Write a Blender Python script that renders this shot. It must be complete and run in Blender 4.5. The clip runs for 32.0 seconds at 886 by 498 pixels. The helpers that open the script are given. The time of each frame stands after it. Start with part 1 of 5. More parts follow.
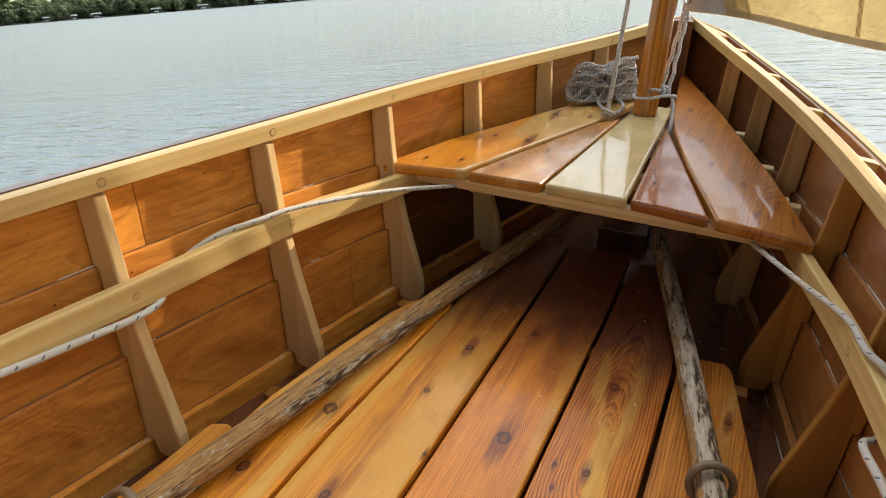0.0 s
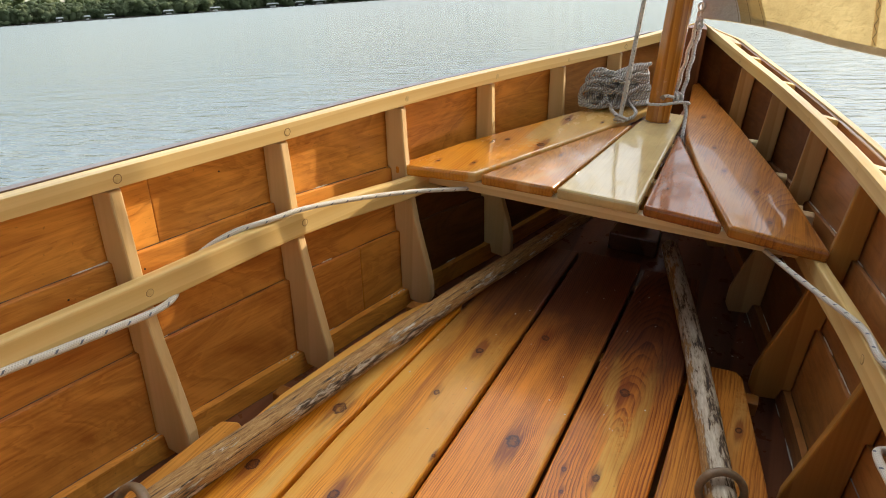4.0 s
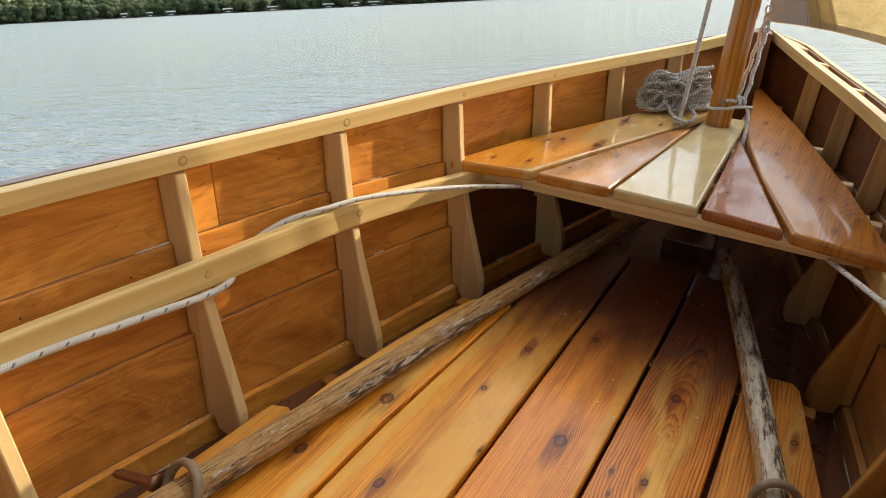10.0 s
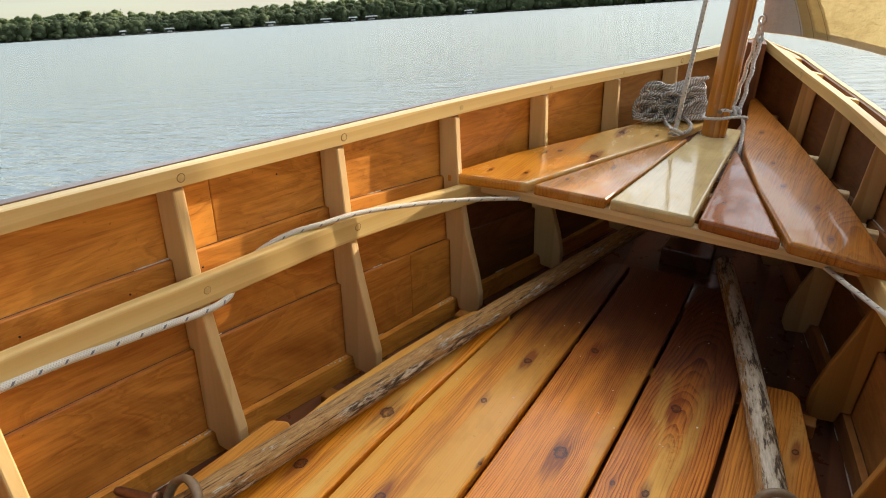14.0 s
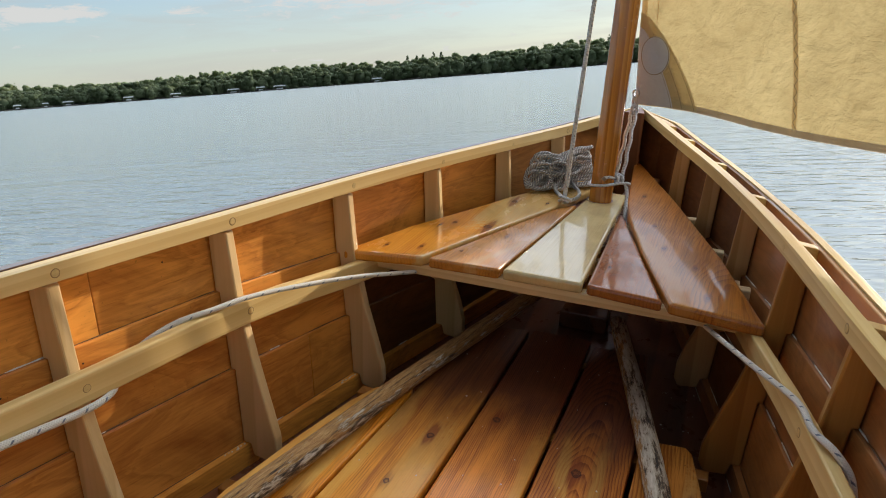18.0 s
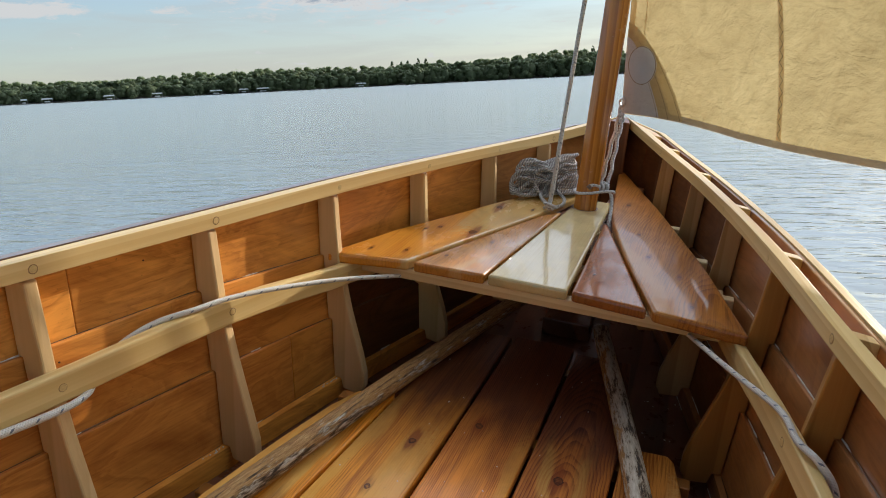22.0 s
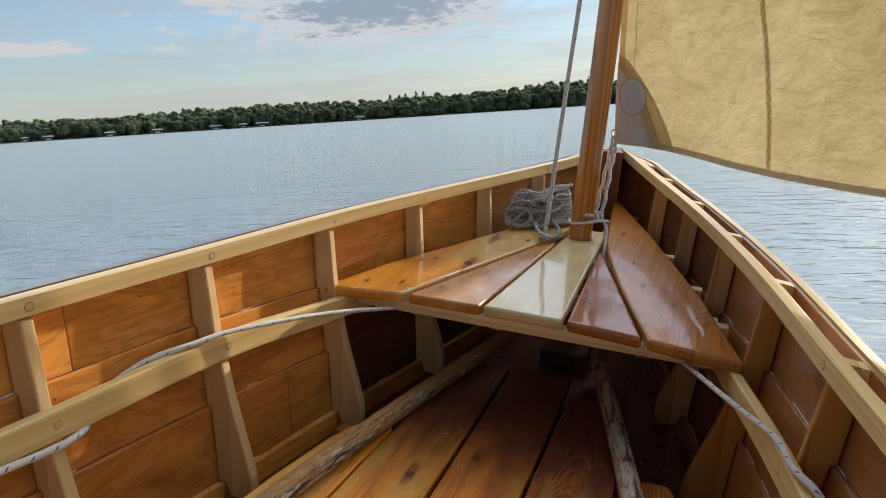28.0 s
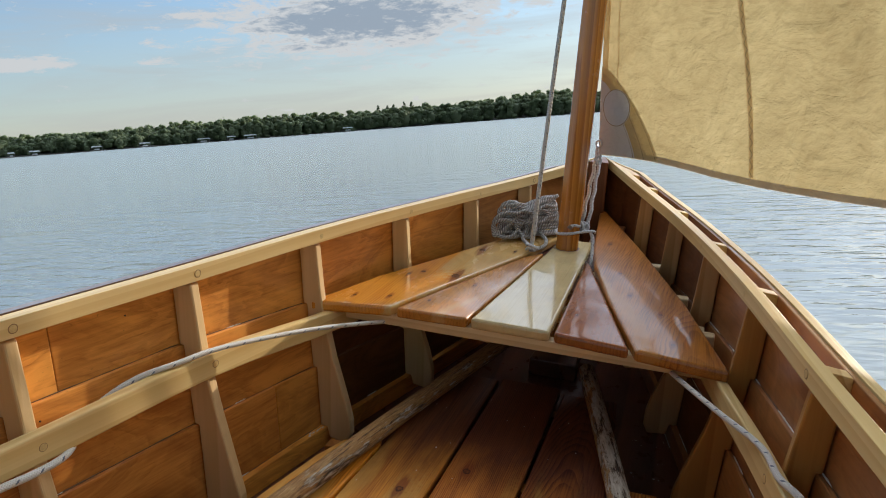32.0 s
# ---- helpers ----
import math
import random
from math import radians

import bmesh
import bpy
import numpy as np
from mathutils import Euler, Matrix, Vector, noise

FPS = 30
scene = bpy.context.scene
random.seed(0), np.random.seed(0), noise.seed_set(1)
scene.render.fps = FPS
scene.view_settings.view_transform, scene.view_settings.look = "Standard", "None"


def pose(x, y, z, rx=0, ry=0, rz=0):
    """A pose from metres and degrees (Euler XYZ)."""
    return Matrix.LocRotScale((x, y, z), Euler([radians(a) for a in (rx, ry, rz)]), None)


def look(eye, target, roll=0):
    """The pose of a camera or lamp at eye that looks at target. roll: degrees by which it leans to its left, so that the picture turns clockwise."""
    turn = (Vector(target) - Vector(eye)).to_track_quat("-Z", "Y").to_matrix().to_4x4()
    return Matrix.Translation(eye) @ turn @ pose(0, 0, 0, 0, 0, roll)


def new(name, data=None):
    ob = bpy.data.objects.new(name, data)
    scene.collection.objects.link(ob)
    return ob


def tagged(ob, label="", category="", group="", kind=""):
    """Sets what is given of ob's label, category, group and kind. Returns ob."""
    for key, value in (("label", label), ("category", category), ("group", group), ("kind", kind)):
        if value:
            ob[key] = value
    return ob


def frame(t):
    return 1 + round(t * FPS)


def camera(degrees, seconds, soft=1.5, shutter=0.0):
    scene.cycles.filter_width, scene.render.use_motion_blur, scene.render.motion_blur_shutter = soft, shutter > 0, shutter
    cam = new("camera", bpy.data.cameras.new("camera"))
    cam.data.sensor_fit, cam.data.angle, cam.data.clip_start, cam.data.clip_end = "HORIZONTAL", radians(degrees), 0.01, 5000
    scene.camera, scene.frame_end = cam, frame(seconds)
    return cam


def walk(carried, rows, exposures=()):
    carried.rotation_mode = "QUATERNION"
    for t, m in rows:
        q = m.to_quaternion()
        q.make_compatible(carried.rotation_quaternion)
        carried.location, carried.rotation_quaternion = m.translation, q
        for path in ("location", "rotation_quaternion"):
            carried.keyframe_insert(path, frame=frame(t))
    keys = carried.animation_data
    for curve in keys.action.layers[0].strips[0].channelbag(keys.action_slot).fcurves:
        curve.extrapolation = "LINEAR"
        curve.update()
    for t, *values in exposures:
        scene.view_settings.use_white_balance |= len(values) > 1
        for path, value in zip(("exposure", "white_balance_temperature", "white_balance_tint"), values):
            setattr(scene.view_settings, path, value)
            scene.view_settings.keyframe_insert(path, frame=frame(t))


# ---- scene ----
# boat frame -> world: the boat heels to starboard and lifts its bow
UP = Vector((-0.1422, 0.0672, 0.9876)).normalized()
B = UP.rotation_difference(Vector((0, 0, 1))).to_matrix().to_4x4()


def eye_pose(x, y, z, yaw, pitch, roll):
    return B @ pose(x, y, z) @ pose(0, 0, 0, 90 + pitch, 0, yaw) @ pose(0, 0, 0, 0, 0, roll)


PATH = [
    (0, 0.2486, -1.1881, 0.7270, 23.712, -26.759, 1.563), (0.5, 0.2500, -1.1877, 0.7279, 23.548, -26.876, 2.059),
    (1, 0.2484, -1.1890, 0.7241, 23.955, -26.652, 1.331), (1.5, 0.2510, -1.1896, 0.7268, 24.016, -26.475, 1.545),
    (2, 0.2493, -1.1892, 0.7275, 23.538, -26.857, 2.461), (2.5, 0.2466, -1.1906, 0.7244, 24.103, -26.553, 1.535),
    (4.5, 0.2405, -1.1938, 0.7211, 24.450, -26.526, 2.947), (5, 0.2365, -1.1937, 0.7171, 24.469, -26.771, 3.662),
    (5.5, 0.2315, -1.1964, 0.7141, 25.521, -26.357, 2.635), (6, 0.2349, -1.1986, 0.7142, 25.305, -26.268, 3.866),
    (6.5, 0.2350, -1.2019, 0.7156, 25.029, -26.473, 4.193), (7, 0.2369, -1.2005, 0.7151, 26.012, -25.818, 2.879),
    (7.5, 0.2345, -1.1991, 0.7135, 25.476, -26.081, 4.332), (8, 0.2384, -1.1968, 0.7158, 25.695, -26.077, 3.769),
    (8.5, 0.2353, -1.1970, 0.7149, 26.754, -25.775, 2.657), (9, 0.2320, -1.1991, 0.7111, 26.230, -26.583, 4.747),
    (9.5, 0.2338, -1.2022, 0.7111, 27.132, -26.743, 3.669), (10, 0.2317, -1.2040, 0.7087, 28.222, -26.287, 2.834),
    (10.5, 0.2320, -1.2044, 0.7091, 27.185, -26.968, 5.230), (11, 0.2332, -1.2055, 0.7095, 28.118, -26.434, 3.301),
    (11.5, 0.2317, -1.2036, 0.7096, 28.479, -25.925, 3.156), (12, 0.2300, -1.2025, 0.7091, 27.161, -26.739, 5.336),
    (12.5, 0.2356, -1.2021, 0.7115, 28.471, -26.042, 2.857), (13, 0.2304, -1.2045, 0.7052, 28.538, -25.863, 3.158),
    (13.5, 0.2330, -1.2053, 0.7091, 27.340, -26.498, 5.113), (14, 0.2358, -1.2050, 0.7116, 28.274, -25.318, 2.106),
    (14.5, 0.2334, -1.2024, 0.7116, 27.074, -24.590, 2.912), (15, 0.2443, -1.1922, 0.7247, 24.883, -24.227, 3.881),
    (15.5, 0.2542, -1.1895, 0.7308, 24.920, -22.123, 0.747), (17.5, 0.2638, -1.1904, 0.7296, 21.962, -20.092, 2.385),
    (18, 0.2701, -1.1903, 0.7379, 21.355, -20.105, 1.973), (18.5, 0.2682, -1.1877, 0.7357, 21.818, -19.494, 0.705),
    (19, 0.2650, -1.1904, 0.7315, 20.615, -19.804, 3.332), (19.5, 0.2626, -1.1884, 0.7331, 20.864, -19.842, 1.950),
    (20, 0.2615, -1.1893, 0.7306, 21.278, -19.405, 1.518), (20.5, 0.2626, -1.1896, 0.7292, 20.333, -19.995, 3.791),
    (21, 0.2661, -1.1889, 0.7335, 20.947, -19.597, 1.643), (21.5, 0.2618, -1.1894, 0.7311, 20.901, -19.322, 1.793),
    (22, 0.2605, -1.1877, 0.7310, 19.772, -19.520, 3.613), (22.5, 0.2627, -1.1871, 0.7318, 20.296, -18.875, 1.700),
    (23, 0.2595, -1.1877, 0.7290, 19.974, -18.572, 2.349), (23.5, 0.2611, -1.1864, 0.7320, 19.311, -18.602, 3.448),
    (24, 0.2664, -1.1867, 0.7338, 19.973, -18.071, 1.598), (24.5, 0.2641, -1.1873, 0.7344, 19.696, -18.041, 2.551),
    (25, 0.2650, -1.1870, 0.7352, 19.414, -18.159, 3.037), (25.5, 0.2642, -1.1877, 0.7319, 20.038, -17.751, 1.881),
    (27.5, 0.2711, -1.1908, 0.7358, 20.153, -17.036, 2.653), (28, 0.2718, -1.1923, 0.7360, 19.905, -17.080, 2.761),
    (28.5, 0.2699, -1.1911, 0.7326, 20.347, -16.966, 1.901), (29, 0.2675, -1.1912, 0.7344, 19.968, -17.042, 2.948),
    (29.5, 0.2682, -1.1909, 0.7347, 19.779, -17.234, 2.904), (30, 0.2671, -1.1914, 0.7345, 20.163, -16.863, 1.773),
    (30.5, 0.2684, -1.1913, 0.7364, 19.590, -16.812, 2.762), (31, 0.2753, -1.1936, 0.7414, 19.332, -16.682, 1.977),
    (31.5, 0.2741, -1.1891, 0.7400, 19.705, -16.056, 0.876), (32, 0.2782, -1.1915, 0.7440, 19.126, -16.281, 2.131),
]

cam = camera(63.08, 32.0, soft=1.0)
walk(cam, [(t, eye_pose(*p)) for t, *p in PATH], exposures=[(0, 1.52, 6450, 10), (14.2, 1.54, 6450, 10), (15.5, 1.35, 6250, 10), (18, 1.20, 5930, 10), (23, 1.11, 5730, 10), (32, 1.06, 5680, 10)])

# ---- world, sun ----
SUN_AZ, SUN_EL = 23.4, 11.5      # degrees to starboard of the bow, degrees up
sun_dir = Vector((math.sin(radians(SUN_AZ)) * math.cos(radians(SUN_EL)), math.cos(radians(SUN_AZ)) * math.cos(radians(SUN_EL)), math.sin(radians(SUN_EL))))
sun = new("sun", bpy.data.lights.new("sun", "SUN"))
sun.data.energy, sun.data.angle, sun.data.color = 2.55, radians(0.6), (1.0, 0.84, 0.64)
sun.matrix_basis = look(sun_dir * 50, (0, 0, 0))


class Nodes:
    """Small wrapper to wire shader nodes."""

    def __init__(self, tree):
        self.tree = tree
        tree.nodes.clear()

    def put(self, value, socket):
        if isinstance(value, bpy.types.NodeSocket):
            self.tree.links.new(value, socket)
        elif value is not None:
            socket.default_value = value

    def add(self, kind, out=0, props=(), **ins):
        n = self.tree.nodes.new(kind)
        for k, v in dict(props).items():
            setattr(n, k, v)
        for k, v in ins.items():
            key = int(k[1:]) if k[0] == "i" and k[1:].isdigit() else k.replace("_", " ")
            self.put(v, n.inputs[key])
        return n.outputs[out]

    def math(self, op, a, b=None, c=None):
        n = self.tree.nodes.new("ShaderNodeMath")
        n.operation = op
        for i, v in enumerate((a, b, c)):
            self.put(v, n.inputs[i])
        return n.outputs[0]

    def ramp(self, fac, *stops):
        n = self.tree.nodes.new("ShaderNodeValToRGB")
        el = n.color_ramp.elements
        while len(el) < len(stops):
            el.new(0.5)
        for e, (p, col) in zip(el, stops):
            e.position = p
            e.color = (col, col, col, 1) if isinstance(col, (int, float)) else (*col, 1)
        self.put(fac, n.inputs[0])
        return n.outputs[0]

    def mix(self, fac, a, b, blend="MIX"):
        n = self.tree.nodes.new("ShaderNodeMix")
        n.data_type, n.blend_type = "RGBA", blend
        for v, s in ((fac, n.inputs[0]), (a, n.inputs[6]), (b, n.inputs[7])):
            self.put((*v, 1) if isinstance(v, tuple) and len(v) == 3 else v, s)
        return n.outputs[2]

    def noise(self, vec, scale, detail=4.0, rough=0.55, distort=0.0, out=0):
        return self.add("ShaderNodeTexNoise", out, Vector=vec, Scale=scale, Detail=detail, Roughness=rough, Distortion=distort)

    def mapped(self, vec, scale=(1, 1, 1), loc=(0, 0, 0), rot=(0, 0, 0)):
        n = self.tree.nodes.new("ShaderNodeMapping")
        for v, s in ((vec, n.inputs[0]), (loc, n.inputs[1]), (rot, n.inputs[2]), (scale, n.inputs[3])):
            self.put(v, s)
        return n.outputs[0]


SKY_LOW, CLOUD_LIGHT, CLOUD_DARK = (2.86, 2.70, 2.34), (3.72, 3.50, 3.12), (1.86, 2.04, 2.16)
CLOUD_FILL = (3.20, 3.38, 3.62)
SUN_GLOW = (1.8, 1.6, 1.35)
# sky with thin clouds
world = bpy.data.worlds.new("world")
scene.world = world
world.use_nodes = True
g = Nodes(world.node_tree)
sky = g.add("ShaderNodeTexSky", props=dict(sky_type="NISHITA", sun_disc=False, sun_elevation=radians(SUN_EL), sun_rotation=radians(SUN_AZ), air_density=1.0, dust_density=0.4, ozone_density=2.5))
way = g.add("ShaderNodeTexCoord", out=0)
sep = g.tree.nodes.new("ShaderNodeSeparateXYZ")
g.put(way, sep.inputs[0])
toward = g.add("ShaderNodeVectorMath", props=dict(operation="DOT_PRODUCT"), out=1, i0=way, i1=tuple(sun_dir))
# clouds: broken patches low over the port bow, given by bearing and height in degrees
bearing = g.math("MULTIPLY", g.math("ARCTAN2", g.math("MULTIPLY", sep.outputs[0], -1.0), sep.outputs[1]), 57.2958)
height = g.math("MULTIPLY", g.math("ARCSINE", sep.outputs[2]), 57.2958)
spread = g.add("ShaderNodeCombineXYZ", X=g.math("MULTIPLY", bearing, 0.10), Y=g.math("MULTIPLY", height, 0.30))
mass = None
for cb, ch, wb, wh, amount in ((25.5, 8.2, 11.0, 2.6, 1.42), (16, 9.6, 8, 1.6, 1.1), (32.5, 8.3, 4.0, 1.0, 1.0), (30, 6.4, 5.5, 0.5, 1.0), (50, 6.0, 3.6, 0.6, 1.15), (38.5, 8.9, 1.6, 0.4, 0.98), (40, 5.9, 2.6, 0.35, 0.6), (17, 7.9, 3.2, 0.35, 0.75), (4, 12, 12, 3, 0.9)):
    db, dh = g.math("DIVIDE", g.math("SUBTRACT", bearing, cb), wb), g.math("DIVIDE", g.math("SUBTRACT", height, ch), wh)
    e = g.math("MULTIPLY", g.math("EXPONENT", g.math("MULTIPLY", g.math("ADD", g.math("MULTIPLY", db, db), g.math("MULTIPLY", dh, dh)), -1.0)), amount)
    mass = e if mass is None else g.math("MAXIMUM", mass, e)
puff = g.noise(g.mapped(spread, (1.0, 1.15, 1.0), (0.4, 0.7, 0.0)), 4.6, 9, 0.70, 0.4)
wisp = g.noise(g.mapped(spread, (0.5, 1.4, 1.0), (3.0, 1.0, 0.0)), 1.4, 6, 0.6, 0.5)
dens = g.math("ADD", g.math("MULTIPLY", mass, 0.72), g.math("SUBTRACT", g.math("MULTIPLY", puff, 2.3), 1.38))
cloud = g.ramp(dens, (0.03, 0.0), (0.32, 1.0))
# bright broken cloud added overhead, out of view, to light the boat's inside
hh = g.math("MAXIMUM", sep.outputs[2], 0.15)
over = g.noise(g.add("ShaderNodeCombineXYZ", X=g.math("DIVIDE", sep.outputs[0], hh), Y=g.math("DIVIDE", sep.outputs[1], hh)), 0.9, 7, 0.6, 0.3)
over = g.math("MULTIPLY", g.ramp(over, (0.30, 0.0), (0.50, 1.0)), g.ramp(g.math("DIVIDE", height, 90.0), (0.14, 0.0), (0.20, 0.30), (0.30, 0.62), (0.46, 1.0)))
cloud = g.math("MAXIMUM", cloud, over)
veil = g.math("MULTIPLY", g.ramp(wisp, (0.42, 0.0), (0.72, 1.0)), 0.5)
facing = g.math("ADD", 0.45, g.math("MULTIPLY", g.ramp(g.math("ADD", g.math("MULTIPLY", toward, 0.5), 0.5), (0.35, 0.0), (0.8, 1.0)), 0.55))
low = g.math("MULTIPLY", g.ramp(g.math("DIVIDE", height, 90.0), (0.0, 1.0), (0.05, 0.84), (0.10, 0.42), (0.20, 0.14), (0.4, 0.0)), facing)
skyc = g.mix(g.math("MULTIPLY", low, 0.75), sky, (SKY_LOW[0], SKY_LOW[1], SKY_LOW[2]))
skyc = g.mix(veil, skyc, (SKY_LOW[0], SKY_LOW[1], SKY_LOW[2]))
mottle = g.noise(g.mapped(spread, (1.0, 0.9, 1.0), (5.0, 2.0, 0.0)), 13.0, 5, 0.62, 0.3)
lit = g.ramp(g.math("ADD", g.math("ADD", dens, g.math("MULTIPLY", g.math("SUBTRACT", mottle, 0.5), 1.1)), g.math("MULTIPLY", g.math("SUBTRACT", mass, 0.8), 0.5)), (0.42, 1.0), (0.86, 0.0))
# the thin clouds farther to port show no dark belly
lit = g.math("MAXIMUM", lit, g.ramp(g.math("DIVIDE", bearing, 90.0), (0.38, 0.0), (0.42, 1.0)))
cloudc = g.mix(over, g.mix(lit, CLOUD_DARK, CLOUD_LIGHT), CLOUD_FILL)
# brightens the added cloud most on the sun's side
shine = g.ramp(g.math("ADD", g.math("MULTIPLY", toward, 0.5), 0.5), (0.25, 0.12), (0.50, 0.28), (0.57, 1.1), (0.62, 2.6), (0.70, 5.4), (0.85, 5.4))
cloudc = g.mix(over, cloudc, g.mix(1.0, cloudc, g.add("ShaderNodeCombineXYZ", X=shine, Y=shine, Z=shine), "MULTIPLY"))
# dims the sky astern to keep the space under the seat dark
dim = g.ramp(g.math("ADD", g.math("MULTIPLY", toward, 0.5), 0.5), (0.2, 0.14), (0.48, 0.34), (0.62, 1.0))
dim = g.math("MAXIMUM", dim, g.ramp(g.math("ADD", g.math("MULTIPLY", sep.outputs[1], 0.5), 0.5), (0.28, 0.14), (0.50, 0.72), (0.60, 1.0)))
dim = g.math("MAXIMUM", dim, g.ramp(g.math("DIVIDE", height, 90.0), (0.08, 0.9), (0.16, 0.0)))
skyc = g.mix(1.0, skyc, g.add("ShaderNodeCombineXYZ", X=dim, Y=dim, Z=dim), "MULTIPLY")
col = g.mix(g.math("MULTIPLY", cloud, 0.93), skyc, cloudc)
haze = g.math("POWER", g.math("MAXIMUM", toward, 0.0), 14.0)
col = g.mix(haze, col, g.mix(1.0, col, SUN_GLOW, "ADD"))
bg = g.add("ShaderNodeBackground", Color=col, Strength=0.086)
outw = g.tree.nodes.new("ShaderNodeOutputWorld")
g.put(bg, outw.inputs[0])


# ---- materials ----
def material(name):
    m = bpy.data.materials.new(name)
    m.use_nodes = True
    return m, Nodes(m.node_tree)


def finish(m, g, **ins):
    bump = ins.pop("bump", None)
    if bump is not None:
        height, strength, dist = bump
        ins["Normal"] = g.add("ShaderNodeBump", Height=height, Strength=strength, Distance=dist)
    s = g.add("ShaderNodeBsdfPrincipled", **ins)
    o = g.tree.nodes.new("ShaderNodeOutputMaterial")
    g.put(s, o.inputs[0])
    return m


def wood(name, pale, dark, along=1, fine=60.0, rings=14.0, rough=0.35, coat=0.3, blotch=0.3, vary=0.25, stain=0.0, gloss=0.12, hull=False):
    """Varnished wood, grain along one axis of the mesh, or along the strake where hull is set."""
    m, g = material(name)
    co = g.add("ShaderNodeAttribute", out=1, props=dict(attribute_name="grain")) if hull else g.add("ShaderNodeTexCoord", out=3)
    rnd = g.add("ShaderNodeObjectInfo", out=5)
    off = g.add("ShaderNodeCombineXYZ", X=g.math("MULTIPLY", rnd, 17.0), Y=g.math("MULTIPLY", rnd, 31.0), Z=g.math("MULTIPLY", rnd, 23.0))
    p = g.add("ShaderNodeVectorMath", props=dict(operation="ADD"), i0=co, i1=off)
    sc = [1.0, 1.0, 1.0]
    sc[along] = 0.045
    long_p = g.mapped(p, tuple(sc))
    warp = g.noise(long_p, 5.0, 3, 0.5)
    across = g.add("ShaderNodeVectorMath", props=dict(operation="DOT_PRODUCT"), out=1, i0=p, i1=(1.0, 0.0, 0.6) if along == 1 else (1.0, 1.0, 0.0) if along == 2 else (0.0, 1.0, 0.7))
    across = g.math("ADD", across, g.math("MULTIPLY", warp, 0.11))
    ring = g.math("FRACT", g.math("MULTIPLY", across, rings * 6.0))
    ring = g.ramp(ring, (0.0, 0.0), (0.75, 0.85), (0.93, 1.0), (1.0, 0.0))
    fib = g.noise(g.mapped(p, tuple(s * (1 if i != along else 0.25) for i, s in enumerate(sc))), fine * 6, 5, 0.6)
    big = g.noise(g.mapped(p, tuple(0.3 if i == along else 1.0 for i in range(3))), 7.0, 4, 0.6)
    if hull and rings < 1.0:
        # rotary-cut veneer: broad wandering figure
        ring = g.ramp(g.noise(g.mapped(p, (3.0, 0.55, 1.6)), 5.0, 5, 0.55, 1.6), (0.36, 0.0), (0.50, 0.75), (0.53, 0.35), (0.66, 1.0))
        fib = g.math("ADD", fib, g.math("MULTIPLY", g.ramp(g.noise(g.mapped(p, (1.0, 0.07, 1.0)), 260.0, 3, 0.6), (0.56, 0.0), (0.66, 1.0)), 0.22))
    tone = g.math("ADD", g.math("MULTIPLY", ring, 0.68), g.math("MULTIPLY", g.math("SUBTRACT", fib, 0.38), 0.75))
    col = g.mix(g.ramp(tone, (0.15, 0.0), (0.85, 1.0)), pale, dark)
    deep = tuple(c * 0.45 for c in dark)
    col = g.mix(g.math("MULTIPLY", g.ramp(big, (0.42, 0.0), (0.75, 1.0)), blotch), col, deep)
    hsv = g.tree.nodes.new("ShaderNodeHueSaturation")
    g.put(g.math("ADD", 1.0 - vary / 2, g.math("MULTIPLY", rnd, vary)), hsv.inputs["Value"])
    g.put(g.math("ADD", 0.495, g.math("MULTIPLY", rnd, 0.009)), hsv.inputs["Hue"])
    g.put(col, hsv.inputs["Color"])
    col = hsv.outputs[0]
    if stain:
        spots = g.ramp(g.noise(p, 130.0, 2, 0.5), (0.70, 0.0), (0.78, 1.0))
        col = g.mix(g.math("MULTIPLY", spots, stain), col, (0.06, 0.03, 0.015))
    rr = g.math("ADD", rough, g.math("MULTIPLY", g.math("SUBTRACT", g.noise(p, 30.0, 4), 0.5), 0.22))
    h = g.math("ADD", g.math("MULTIPLY", ring, 0.35), g.math("ADD", fib, g.math("MULTIPLY", g.noise(p, 14.0, 2), 1.2)))
    return finish(m, g, Base_Color=col, Roughness=rr, Specular_IOR_Level=0.3 if coat < 0.5 else 0.5, Coat_Weight=coat, Coat_Roughness=gloss, Coat_Normal=g.add("ShaderNodeBump", Height=g.noise(p, 16.0, 3), Strength=0.12, Distance=0.0015), bump=(h, 0.22, 0.0012))


def plain(name, col, rough=0.5, metal=0.0, scale=60.0, amount=0.25, bump=0.2, dist=0.0015, **more):
    m, g = material(name)
    co = g.add("ShaderNodeTexCoord", out=3)
    n = g.noise(co, scale, 5, 0.6)
    n2 = g.noise(co, scale * 0.13, 3, 0.5)
    f = g.math("ADD", g.math("MULTIPLY", n, 0.6), g.math("MULTIPLY", n2, 0.4))
    c = g.mix(g.ramp(f, (0.3, 0.0), (0.7, 1.0)), tuple(v * (1 - amount) for v in col), tuple(min(1, v * (1 + amount)) for v in col))
    return finish(m, g, Base_Color=c, Roughness=rough, Metallic=metal, bump=(n, bump, dist), **more)


